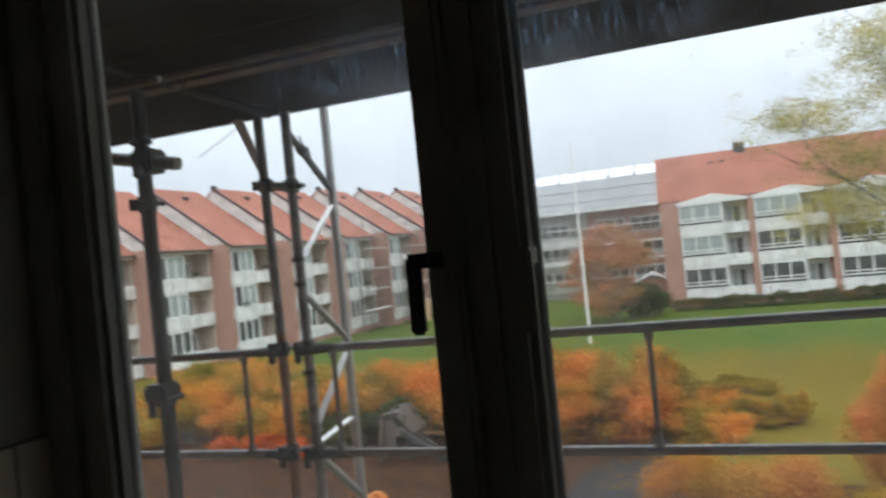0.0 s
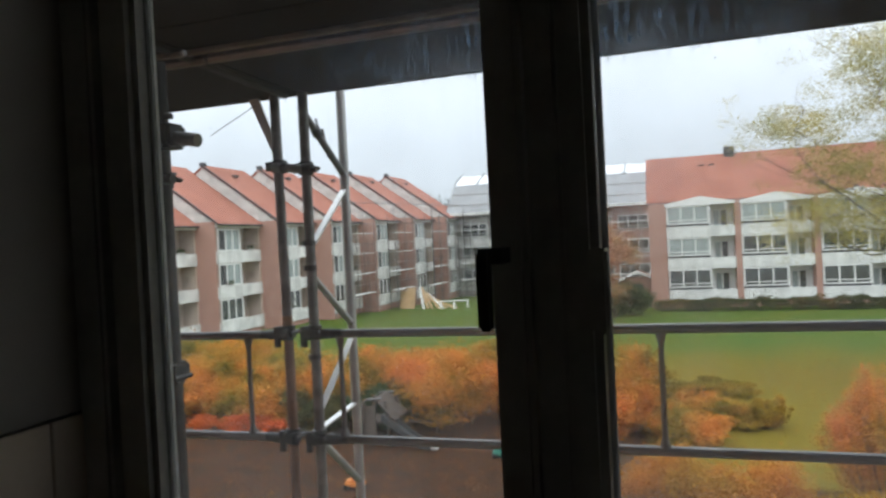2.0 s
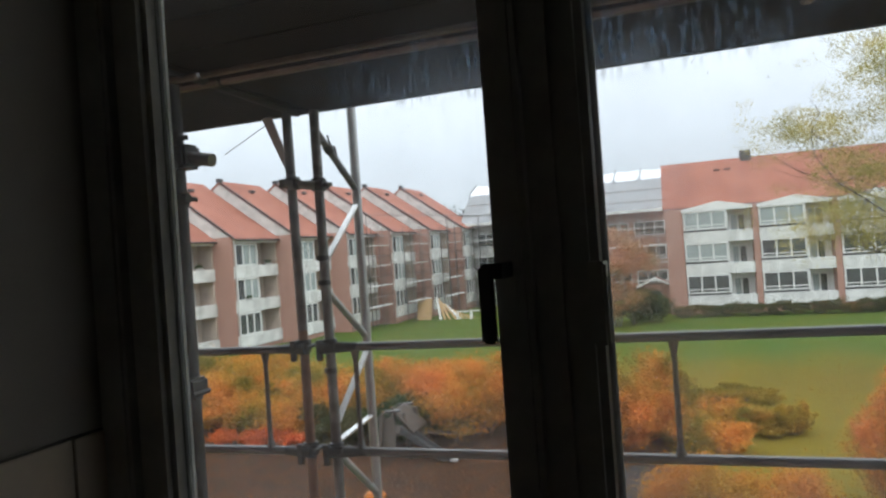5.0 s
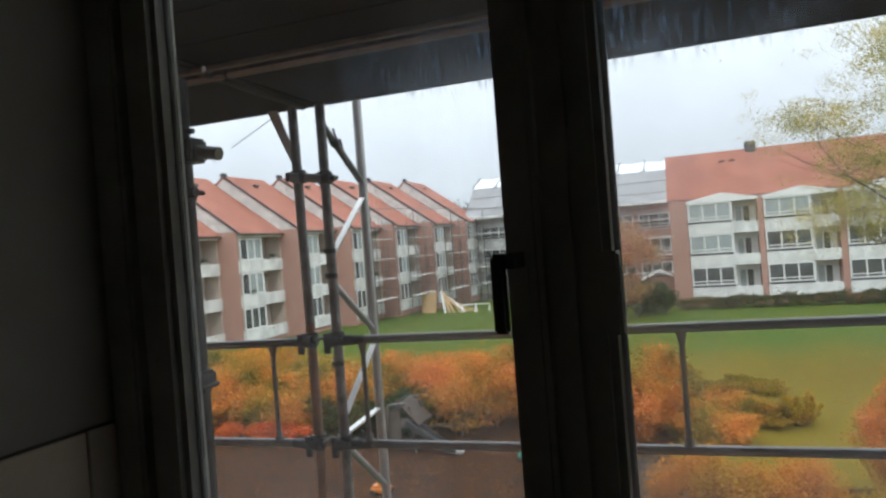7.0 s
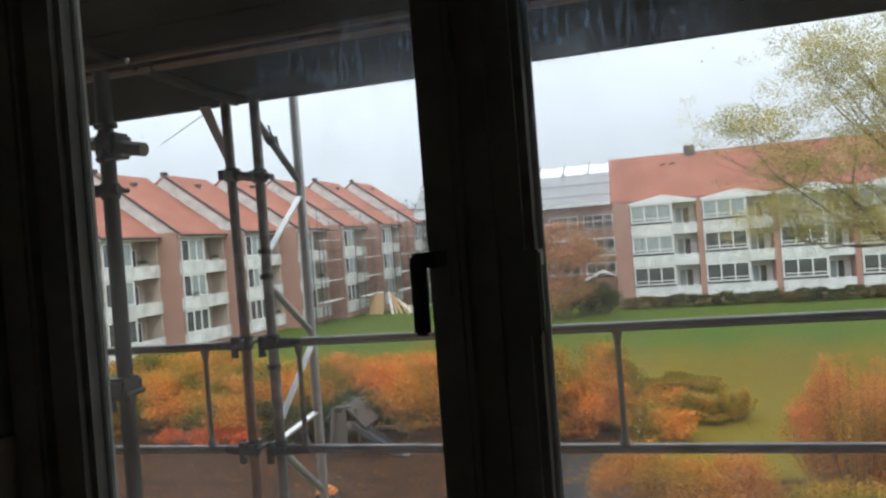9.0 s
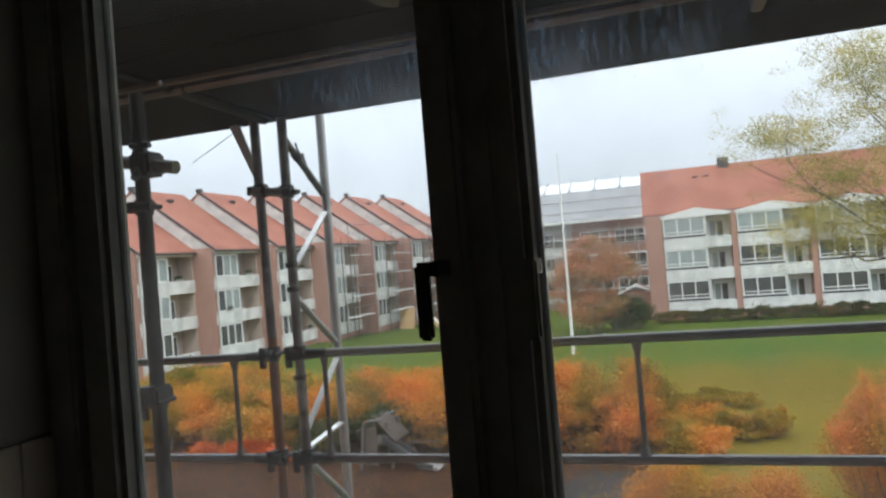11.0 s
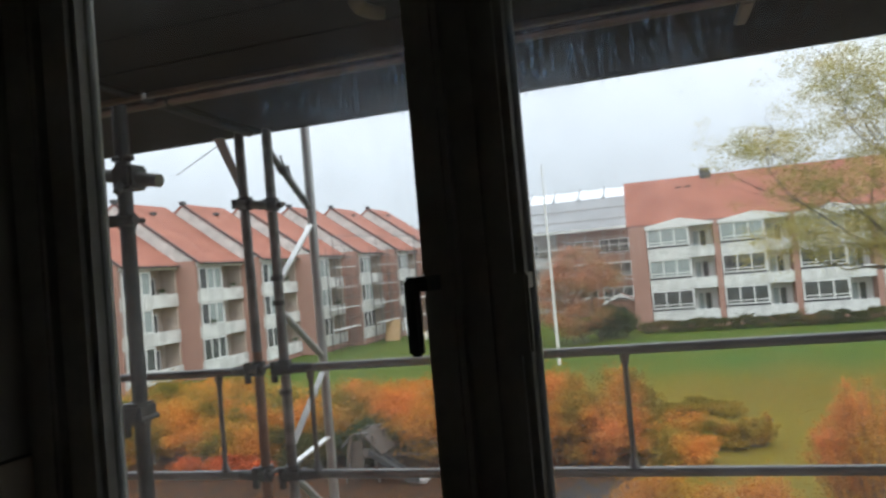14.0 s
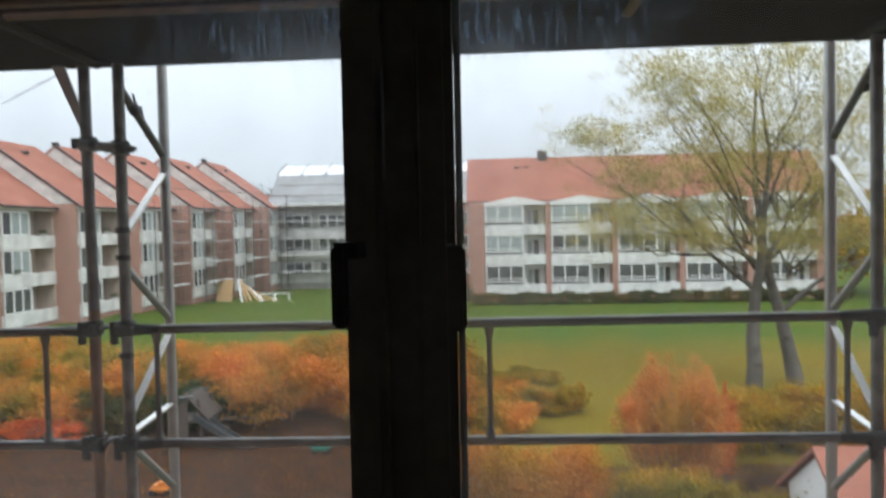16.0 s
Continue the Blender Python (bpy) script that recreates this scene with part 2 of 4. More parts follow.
M = dict(
    frame=mat("weathered_window_paint", (0.42, 0.405, 0.37), 0.42, fine=40, bump=0.1),
    bead=mat("grey_painted_bead", (0.5, 0.5, 0.48), 0.5, scale=20),
    handle=mat("black_metal", (0.07, 0.07, 0.065), 0.45, 0.2),
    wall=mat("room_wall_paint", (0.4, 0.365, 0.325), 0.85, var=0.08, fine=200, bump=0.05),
    # paler than the seen wall, so unseen walls bounce light onto the window frames
    pale=mat("bounce_room_paint", (0.78, 0.77, 0.74), 0.85, var=0.06, fine=200, bump=0.05),
    tile=mat("room_tile", (0.56, 0.47, 0.38), 0.25, var=0.1, obj=0.05, bump=0.02),
    grout=mat("tile_grout", (0.12, 0.11, 0.1), 0.9),
    floor=mat("room_floor", (0.2, 0.15, 0.1), 0.5),
    post=mat("mottled_grey_tube", (0.27, 0.27, 0.26), 0.5, 0.4, var=0.45, scale=14, fine=70, bump=0.1, bdist=0.002, col2=(0.13, 0.125, 0.12)),
    galv=mat("galvanised_steel", (0.17, 0.165, 0.16), 0.34, 0.75, var=0.35, scale=9, fine=90, bump=0.08, bdist=0.002),
    alu=mat("weathered_aluminium", (0.55, 0.55, 0.54), 0.45, 0.7, var=0.25, scale=7, fine=80, bump=0.06, bdist=0.002),
    rust=mat("rusty_steel", (0.32, 0.185, 0.11), 0.75, 0.1, var=0.4, scale=8, col2=(0.2, 0.105, 0.06), bump=0.2, bdist=0.002),
    lip=mat("pale_steel_edge", (0.3, 0.235, 0.19), 0.55, 0.2, var=0.3, scale=12, bump=0.1),
    darkst=mat("dark_oily_steel", (0.06, 0.06, 0.06), 0.5, 0.6, var=0.4, scale=25, bump=0.2, bdist=0.003),
    bar=mat("bright_zinc_bar", (0.74, 0.74, 0.73), 0.42, 0.7, var=0.12, scale=10, bump=0.04, bdist=0.002),
    white=mat("white_painted_bar", (0.88, 0.88, 0.87), 0.5, var=0.12),
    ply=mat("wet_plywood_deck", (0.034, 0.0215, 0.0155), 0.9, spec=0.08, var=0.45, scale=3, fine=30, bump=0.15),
    brick=mat("red_brick", (0.42, 0.245, 0.195), 0.9, spec=0.25, var=0.3, scale=0.8, fine=12, bump=0.3, col2=(0.36, 0.2, 0.155)),
    brickb=mat("brown_brick", (0.55, 0.45, 0.37), 0.9, var=0.25, scale=0.8, fine=12, bump=0.3),
    roof=mat("orange_roof_tile", (0.345, 0.142, 0.098), 0.85, spec=0.25, var=0.24, scale=0.55, fine=4, bump=0.5, col2=(0.265, 0.102, 0.07), bdist=0.06),
    render=mat("white_render", (0.8, 0.8, 0.78), 0.85, var=0.12, scale=0.6, fine=15, bump=0.1),
    gable=mat("weathered_gable_board", (0.66, 0.65, 0.62), 0.85, var=0.3, scale=1.6, fine=9, bump=0.15),
    dirtw=mat("weathered_white_board", (0.78, 0.78, 0.75), 0.8, var=0.3, scale=0.9, fine=8, bump=0.1),
    wframe=mat("white_window_frame", (0.8, 0.8, 0.78), 0.5, var=0.06),
    pane=mat("dark_window_pane", (0.09, 0.1, 0.105), 0.08, var=0.5, scale=0.9, bump=0, spec=0.9),
    curtain=mat("pale_curtain", (0.36, 0.41, 0.4), 0.2, var=0.2, scale=1.5),
    dark=mat("dark_slate", (0.07, 0.07, 0.075), 0.7, var=0.3),
    loggia=mat("loggia_wall", (0.45, 0.43, 0.4), 0.9, var=0.25, scale=0.7),
    tarp=mat("grey_tarpaulin", (0.34, 0.345, 0.35), 0.95, spec=0.1, var=0.2, scale=0.5, fine=3, bump=0.5, bdist=0.15),
    sheet=mat("white_plastic_sheet", (0.85, 0.87, 0.9), 0.4, var=0.06, scale=0.6, bump=0.4, bdist=0.1),
    soil=mat("leaf_strewn_soil", (0.062, 0.027, 0.012), 0.95, spec=0.06, var=0.6, scale=1.6, fine=7, bump=0.9, bdist=0.08, col2=(0.026, 0.014, 0.008)),
    paving=mat("wet_grey_asphalt", (0.032, 0.032, 0.034), 0.9, spec=0.05, var=0.2, scale=1.2, bump=0.2),
    bark=mat("bark", (0.13, 0.118, 0.1), 0.95, var=0.4, scale=3, fine=25, bump=0.6, bdist=0.03),
    wood=mat("raw_timber", (0.55, 0.36, 0.18), 0.8, var=0.25, scale=3),
    woodg=mat("grey_wood", (0.1, 0.08, 0.065), 0.85, var=0.3, scale=4),
    woodd=mat("dark_wet_wood", (0.07, 0.055, 0.045), 0.7, var=0.35, scale=4),
    slate=mat("dark_grey_slide", (0.055, 0.06, 0.065), 0.4, 0.2),
    green=mat("green_plastic", (0.03, 0.22, 0.16), 0.5),
    orangep=mat("orange_plastic", (0.6, 0.2, 0.03), 0.5),
    pole=mat("white_flagpole", (0.8, 0.8, 0.78), 0.4, var=0.06),
    lpale=leaf_mat("pale_orange_leaves", ((0.30, 0.20, 0.05), (0.48, 0.28, 0.07), (0.60, 0.31, 0.10), (0.64, 0.30, 0.11), (0.62, 0.26, 0.10))),
    lorange=leaf_mat("orange_leaves", ((0.12, 0.12, 0.025), (0.32, 0.2, 0.04), (0.58, 0.26, 0.05), (0.67, 0.265, 0.065), (0.66, 0.22, 0.055))),
    lmix=leaf_mat("turning_leaves", ((0.11, 0.12, 0.025), (0.25, 0.2, 0.035), (0.48, 0.26, 0.05), (0.64, 0.28, 0.055), (0.66, 0.24, 0.05))),
    lyellow=leaf_mat("yellow_leaves", ((0.16, 0.15, 0.03), (0.3, 0.22, 0.03), (0.42, 0.27, 0.03), (0.5, 0.25, 0.04), (0.5, 0.2, 0.04))),
    lgreen=leaf_mat("yellow_green_leaves", ((0.26, 0.25, 0.08), (0.38, 0.35, 0.11), (0.47, 0.42, 0.14), (0.55, 0.47, 0.18), (0.6, 0.5, 0.23)), 0.5),
    lfire=leaf_mat("fiery_orange_leaves", ((0.42, 0.27, 0.05), (0.58, 0.27, 0.06), (0.68, 0.26, 0.08), (0.7, 0.23, 0.09))),
    lred=leaf_mat("red_leaves", ((0.45, 0.13, 0.03), (0.6, 0.15, 0.04), (0.68, 0.16, 0.05), (0.7, 0.18, 0.05))),
    ldark=leaf_mat("dark_green_leaves", ((0.03, 0.05, 0.02), (0.05, 0.08, 0.03), (0.07, 0.1, 0.04), (0.09, 0.1, 0.04))),
    lbrown=leaf_mat("orange_brown_leaves", ((0.42, 0.25, 0.03), (0.5, 0.24, 0.04), (0.56, 0.24, 0.05), (0.6, 0.27, 0.06))),
    ldusty=leaf_mat("dusty_orange_leaves", ((0.28, 0.24, 0.1), (0.42, 0.25, 0.12), (0.54, 0.25, 0.14), (0.5, 0.27, 0.16)), 0.4),
    lolive=leaf_mat("olive_leaves", ((0.14, 0.125, 0.02), (0.22, 0.17, 0.025), (0.29, 0.21, 0.03), (0.36, 0.22, 0.04))),
    # distance haze is mixed into this leaf colour
    lfar=leaf_mat("haze_paled_leaves", ((0.28, 0.31, 0.31), (0.33, 0.35, 0.35), (0.38, 0.4, 0.39), (0.42, 0.42, 0.4))),
    lhedge=leaf_mat("hedge_leaves", ((0.06, 0.07, 0.03), (0.09, 0.1, 0.04), (0.13, 0.12, 0.05), (0.2, 0.14, 0.05))),
)
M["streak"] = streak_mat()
M["glass"] = glass_mat("rain_fogged_glass")
M["lawn"] = lawn_mat()
M["drop"] = bpy.data.materials.new("water_drop")
M["drop"].use_nodes = True
M["drop"].node_tree.nodes["Principled BSDF"].inputs["Transmission Weight"].default_value = 1
M["drop"].node_tree.nodes["Principled BSDF"].inputs["Roughness"].default_value = 0
M["drop"].node_tree.nodes["Principled BSDF"].inputs["IOR"].default_value = 1.33


# ---- helpers of this scene ----
def box(bm, x0, x1, y0, y1, z0, z1):
    v = [bm.verts.new(c) for c in ((x0, y0, z0), (x1, y0, z0), (x1, y1, z0), (x0, y1, z0), (x0, y0, z1), (x1, y0, z1), (x1, y1, z1), (x0, y1, z1))]
    for f in ((3, 2, 1, 0), (4, 5, 6, 7), (0, 1, 5, 4), (1, 2, 6, 5), (2, 3, 7, 6), (3, 0, 4, 7)):
        bm.faces.new([v[i] for i in f])
    return bm


def bbox(x0, x1, y0, y1, z0, z1, bevel=0.0):
    bm = box(bmesh.new(), x0, x1, y0, y1, z0, z1)
    if bevel:
        bmesh.ops.bevel(bm, geom=bm.edges[:], offset=bevel, segments=2, affect="EDGES")
    return bm


def tube(bm, a, b, r, r2=None, n=10):
    a, b = Vector(a), Vector(b)
    r2 = r if r2 is None else r2
    q = (b - a).to_track_quat("Z", "Y")
    rings = []
    for c, rad in ((a, r), (b, r2)):
        rings.append([bm.verts.new(c + q @ Vector((rad * math.cos(2 * math.pi * i / n), rad * math.sin(2 * math.pi * i / n), 0))) for i in range(n)])
    for i in range(n):
        f = bm.faces.new((rings[0][i], rings[0][(i + 1) % n], rings[1][(i + 1) % n], rings[1][i]))
        f.smooth = True
    bm.faces.new([bm.verts.new(v.co) for v in rings[0][::-1]])
    bm.faces.new([bm.verts.new(v.co) for v in rings[1]])
    return bm


def prism(bm, pts, d):
    """A flat outline pushed along d."""
    lo = [bm.verts.new(p) for p in pts]
    hi = [bm.verts.new(Vector(p) + Vector(d)) for p in pts]
    n = len(pts)
    bm.faces.new(lo[::-1])
    bm.faces.new(hi)
    for i in range(n):
        bm.faces.new((lo[i], lo[(i + 1) % n], hi[(i + 1) % n], hi[i]))
    bmesh.ops.recalc_face_normals(bm, faces=bm.faces[:])
    return bm


def mesh_of(bm, material, name):
    me = bpy.data.meshes.new(name)
    bm.to_mesh(me)
    bm.free()
    me.materials.append(material)
    return me


def thing(name, at, label, category, group="", kind=""):
    ob = new(name)
    ob.location = at
    ob.empty_display_size = 0.2
    ob["base"] = at
    return tagged(ob, label, category, group, kind)


def part(name, bm, material, parent, label=""):
    """A bmesh in world places as one mesh under a thing or under a part."""
    top = parent
    while top.parent:
        top = top.parent
    bm.transform(Matrix.Translation(-Vector(top.location)))
    ob = new(name, mesh_of(bm, material, name))
    ob.parent = parent
    return tagged(ob, label)


def struct(name, bm, material, label, category, kind="structure"):
    return tagged(new(name, mesh_of(bm, material, name)), label, category, kind=kind)


def solo(name, bm, material, at, label, category, group="", kind=""):
    bm.transform(Matrix.Translation(-Vector(at)))
    ob = new(name, mesh_of(bm, material, name))
    ob.location = at
    return tagged(ob, label, category, group, kind)


def leaves(centres, size, rnd, flat=0.0):
    """Many small leaf quads, one mesh, from an n x 3 array of centres."""
    n = len(centres)
    u = rnd.normal(size=(n, 3))
    u /= np.linalg.norm(u, axis=1)[:, None]
    w = rnd.normal(size=(n, 3))
    w[:, 2] *= 1 - flat
    v = np.cross(u, w)
    v /= np.linalg.norm(v, axis=1)[:, None] + 1e-9
    s = size * rnd.uniform(0.6, 1.3, size=(n, 1))
    q = np.stack([centres - u * s, centres + v * s * 0.6, centres + u * s, centres - v * s * 0.6], 1).reshape(-1, 3)
    me = bpy.data.meshes.new("leaves")
    me.from_pydata(q.tolist(), [], np.arange(4 * n).reshape(-1, 4).tolist())
    return me


# ---- the room ----
WX0, WX1, WZ0, WZ1 = -1.31, 1.0, 6.1, 7.8     # window opening
RY, ROUT = 0.92, 1.09                          # inner and outer face of the window wall
bm = bmesh.new()
box(bm, -1.61, WX0, RY, ROUT, 4.9, 8.3)
box(bm, WX1, 2.7, RY, ROUT, 4.9, 8.3)
box(bm, WX0, WX1, RY, ROUT, 4.9, WZ0)
box(bm, WX0, WX1, RY, ROUT, WZ1, 8.3)
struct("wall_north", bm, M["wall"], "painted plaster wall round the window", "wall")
struct("wall_west", bbox(-1.61, -1.31, -2.5, RY, 4.9, 8.3), M["wall"], "unseen plaster wall, painted pale to bounce light beside the window", "wall")
struct("wall_east", bbox(2.4, 2.7, -2.5, RY, 4.9, 8.3), M["pale"], "unseen plaster wall, painted pale to bounce light", "wall")
struct("wall_south", bbox(-1.61, 2.7, -2.8, -2.5, 4.9, 8.3), M["pale"], "unseen plaster wall, painted pale to bounce light", "wall")
struct("floor", bbox(-1.61, 2.7, -2.8, ROUT, 4.7, 4.9), M["floor"], "dark floor of the room", "floor")
struct("ceiling", bbox(-1.61, 2.7, -2.8, ROUT, 8.3, 8.5), M["pale"], "unseen ceiling, painted pale to bounce light", "ceiling")

# brick outside of our own house
bm = bmesh.new()
box(bm, -14, -1.46, 1.092, 1.2, 0, 10.2)
box(bm, 1.16, 14, 1.092, 1.2, 0, 10.2)
box(bm, -1.459, 1.159, 1.092, 1.2, 0, 5.95)
box(bm, -1.459, 1.159, 1.092, 1.2, 7.95, 10.2)
struct("wall_house_front", bm, M["brick"], "red brick front of the house round the window", "wall")
struct("wall_house_back", bbox(-14, 14, -9.2, -9.0, 0, 10.2), M["brick"], "red brick back of the house", "wall")
struct("wall_house_side_1", bbox(-14.2, -14.001, -9.2, 1.2, 0, 10.2), M["brick"], "red brick side of the house", "wall")
struct("wall_house_side_2", bbox(14.001, 14.2, -9.2, 1.2, 0, 10.2), M["brick"], "red brick side of the house", "wall")
struct("roof_house", prism(bmesh.new(), [(-14.4, 1.6, 10.21), (-14.4, -4, 14.2), (-14.4, -9.6, 10.21)], (28.8, 0, 0)), M["roof"], "orange tiled roof of the house", "roof")

# tiled dado on the west wall
dado = thing("tiled_dado", (-1.31, 0.0, 5.9), "cream glazed wall tiles with dark joints on the wall", "wall tiles", kind="structure")
part("grout_bed", bbox(-1.308, -1.303, -0.6, 0.915, 5.6, 6.648), M["grout"], dado)
tile_me = None
for row in range(5):
    for col in range(8):
        y1 = 0.824 - 0.2 * (col - 1) if col else 0.913
        y0 = 0.828 if col == 0 else y1 - 0.196
        t = bbox(-1.304, -1.296, y0, y1, 6.644 - 0.2 * (row + 1) + 0.004, 6.644 - 0.2 * row, 0.002)
        part("tile", t, M["tile"], dado)

# ---- the window ----
win = thing("window_1", (-0.37, 0.95, WZ0), "dark wooden casement window with two panes of rain-marked glass", "window", kind="structure")
FZ0, FZ1 = WZ0 + 0.001, WZ1 - 0.001
part("window_frame", bbox(-1.308, -1.235, 0.90, 1.02, FZ0, FZ1, 0.008), M["frame"], win)
part("window_frame", bbox(WX1 - 0.07, WX1 - 0.002, 0.90, 1.02, FZ0, FZ1, 0.008), M["frame"], win)
part("window_frame", bbox(-1.234, WX1 - 0.071, 0.90, 1.02, FZ1 - 0.07, FZ1, 0.008), M["frame"], win)
part("window_frame", bbox(-1.234, WX1 - 0.071, 0.90, 1.02, FZ0, FZ0 + 0.07, 0.008), M["frame"], win)
part("mullion", bbox(-0.398, -0.345, 0.935, 1.02, FZ0 + 0.071, FZ1 - 0.071, 0.006), M["frame"], win)


def sash(x0, x1, w0, w1):
    """A casement: stiles, rails, glazing beads and its pane."""
    s = part("sash_stile", bbox(x0, x0 + w0, 0.915, 0.985, FZ0 + 0.075, FZ1 - 0.075, 0.014), M["frame"], win)
    part("sash_stile", bbox(x1 - w1, x1, 0.915, 0.985, FZ0 + 0.075, FZ1 - 0.075, 0.01), M["frame"], win)
    part("sash_rail", bbox(x0 + w0 + 0.001, x1 - w1 - 0.001, 0.917, 0.983, FZ0 + 0.075, FZ0 + 0.15, 0.01), M["frame"], win)
    part("sash_rail", bbox(x0 + w0 + 0.001, x1 - w1 - 0.001, 0.917, 0.983, FZ1 - 0.15, FZ1 - 0.075, 0.01), M["frame"], win)
    part("glazing_bead", bbox(x0 + w0 + 0.001, x0 + w0 + 0.012, 0.958, 0.972, FZ0 + 0.151, FZ1 - 0.151, 0.003), M["bead" if x0 < -1 else "frame"], win)
    pane = part("pane", bbox(x0 + w0 + 0.002, x1 - w1 - 0.002, 0.952, 0.956, FZ0 + 0.152, FZ1 - 0.152), M["glass"], win, "rain-marked window glass")
    pane.visible_shadow = False
    return s


sash(-1.233, -0.40, 0.088, 0.061)
sash(-0.343, WX1 - 0.073, 0.053, 0.075)
bm = bbox(-0.465, -0.441, 0.832, 0.85, 6.808, 6.93, 0.005)
box(bm, -0.461, -0.426, 0.838, 0.916, 6.908, 6.932)
part("window_handle", bm, M["handle"], win, "black metal window handle")
part("handle_rose", bbox(-0.448, -0.418, 0.906, 0.916, 6.86, 6.955, 0.004), M["frame"], win)

bm = bbox(-0.300, -0.272, 0.846, 0.862, 6.80, 6.925, 0.005)
box(bm, -0.300, -0.276, 0.855, 0.916, 6.90, 6.924)
part("window_handle", bm, M["frame"], win, "painted metal window handle")

# raindrops on the outside of the panes
rd = random.Random(77)
bm = bmesh.new()
for k in range(420):
    x = rd.uniform(-1.12, -0.48) if k % 2 else rd.uniform(-0.27, 0.55)
    z = rd.uniform(6.5, 7.5) if k % 3 else rd.uniform(7.15, 7.5)
    r = rd.uniform(0.0004, 0.0013)
    bmesh.ops.create_icosphere(bm, subdivisions=1, radius=r, matrix=Matrix.Translation((x, 0.9565, z)) @ Matrix.Diagonal((1, 0.5, rd.uniform(1, 2.2), 1)))
drops = part("raindrops", bm, M["drop"], win, "scattered raindrops on the glass")
drops["kind"] = "stuff"

# ---- scaffold outside the window ----
SY, SY3 = 2.8, 3.13
ZU, ZL, ZD = 6.543, 6.036, 7.70


def coupler(parent, c, axis):
    """A bolted scaffold coupler round a tube."""
    bm = bmesh.new()
    a = Vector(axis).normalized() * 0.03
    tube(bm, Vector(c) - a, Vector(c) + a, 0.036, n=12)
    box(bm, c[0] - 0.05, c[0] + 0.05, c[1] - 0.045, c[1] - 0.02, c[2] - 0.022, c[2] + 0.022)
    tube(bm, (c[0] + 0.045, c[1] - 0.06, c[2]), (c[0] + 0.045, c[1] + 0.04, c[2]), 0.011, n=6)
    if c[2] < 6.6:
        box(bm, c[0] - 0.05, c[0] - 0.022, c[1] - 0.05, c[1] - 0.03, c[2] - 0.07, c[2] + 0.03)
    return part("coupler", bm, M["darkst"], parent)


def standard(x, y, z1, material, label, r=0.0242):
    s = thing("scaffold_standard", (x, y, 0), label, "scaffold tube", "scaffold standards")
    part("tube", tube(bmesh.new(), (x, y, 0.02), (x, y, z1), r, n=16), material, s)
    part("base_plate", bbox(x - 0.08, x + 0.08, y - 0.08, y + 0.08, 0, 0.02, 0.003), M["galv"], s)
    return s


p1 = standard(-1.975, SY, 6.62, M["rust"], "grey scaffold standard tube, rusty brown lower down")
part("upper_tube", tube(bmesh.new(), (-1.975, SY, 6.621), (-1.985, SY, 7.698), 0.0242, n=16), M["post"], p1, "mottled grey upper tube")
p0 = standard(-2.05, 2.07, 7.698, M["darkst"], "dark weathered inner scaffold standard with couplers", 0.029)
p2 = standard(-1.83, SY, 7.698, M["post"], "grey galvanised scaffold standard with couplers")
p3 = standard(-1.79, SY3, 9.6, M["alu"], "pale aluminium lattice standard of the scaffold")
q2 = standard(1.365, SY, 7.698, M["post"], "grey galvanised scaffold standard with couplers")
q3 = standard(1.34, SY3, 9.6, M["alu"], "pale aluminium lattice standard of the scaffold")
for p, z in ((p1, 7.35), (p2, 7.33), (p1, ZU), (p2, ZU), (p1, ZL), (p2, ZL), (q2, ZU), (q2, ZL)):
    coupler(p, (p.location.x, p.location.y, z), (0, 0, 1))
for z in (7.42, 7.24, 6.47):
    coupler(p0, (-2.05, 2.07, z), (0, 0, 1))
part("short_tube", tube(bmesh.new(), (-2.7, 2.04, 7.54), (-1.86, 2.04, 7.375), 0.0262, n=14), M["galv"], p0)
part("short_tube", tube(bmesh.new(), (-2.05, 2.03, 7.24), (-1.975, 2.03, 7.237), 0.02, n=12), M["darkst"], p0)
part("coupler_block", bbox(-2.105, -2.0, 2.0, 2.11, 6.455, 6.53, 0.012), M["darkst"], p0)
bm = bbox(-2.045, -1.955, 1.99, 2.10, 7.355, 7.45, 0.012)
tube(bm, (-2.02, 1.985, 7.47), (-1.93, 1.985, 7.465), 0.012, n=6)
tube(bm, (-1.97, 1.985, 7.44), (-1.97, 1.985, 7.49), 0.016, n=6)
tube(bm, (-2.0, 1.97, 7.34), (-2.0, 2.0, 7.38), 0.016, n=6)
part("swivel_coupler", bm, M["darkst"], p0, "heavy bolted swivel coupler")
for z in (6.97, 6.85, 6.42):
    part("clip", tube(bmesh.new(), (-1.835, SY, z - 0.012), (-1.835, SY, z + 0.012), 0.031, n=12), M["darkst"], p2, "dark clip ring")
part("tie", tube(bmesh.new(), (-1.80, 2.98, 7.40), (-1.815, 2.96, 7.54), 0.006, n=6), M["darkst"], p2)
part("link_tube", tube(bmesh.new(), (-1.985, SY - 0.05, 7.345), (-1.79, SY - 0.05, 7.32), 0.021, n=12), M["post"], p1)
bm = tube(bmesh.new(), (-1.81, SY - 0.052, 7.323), (-1.77, SY - 0.052, 7.318), 0.029, n=10)
tube(bm, (-1.771, SY - 0.052, 7.318), (-1.745, SY - 0.052, 7.315), 0.014, n=8)
part("link_coupler", bm, M["darkst"], p1, "dark bolted coupler on the link tube")
part("link_coupler", tube(bmesh.new(), (-1.93, SY - 0.052, 7.338), (-1.905, SY - 0.052, 7.335), 0.027, n=10), M["darkst"], p1)
bm = prism(bmesh.new(), [(-2.13, SY, 7.695), (-2.075, SY, 7.695), (-1.98, SY, 7.44), (-2.01, SY, 7.42)], (0, 0.012, 0))
part("bracket", bm, M["dirtw"], p1, "pale flat bracket plate")
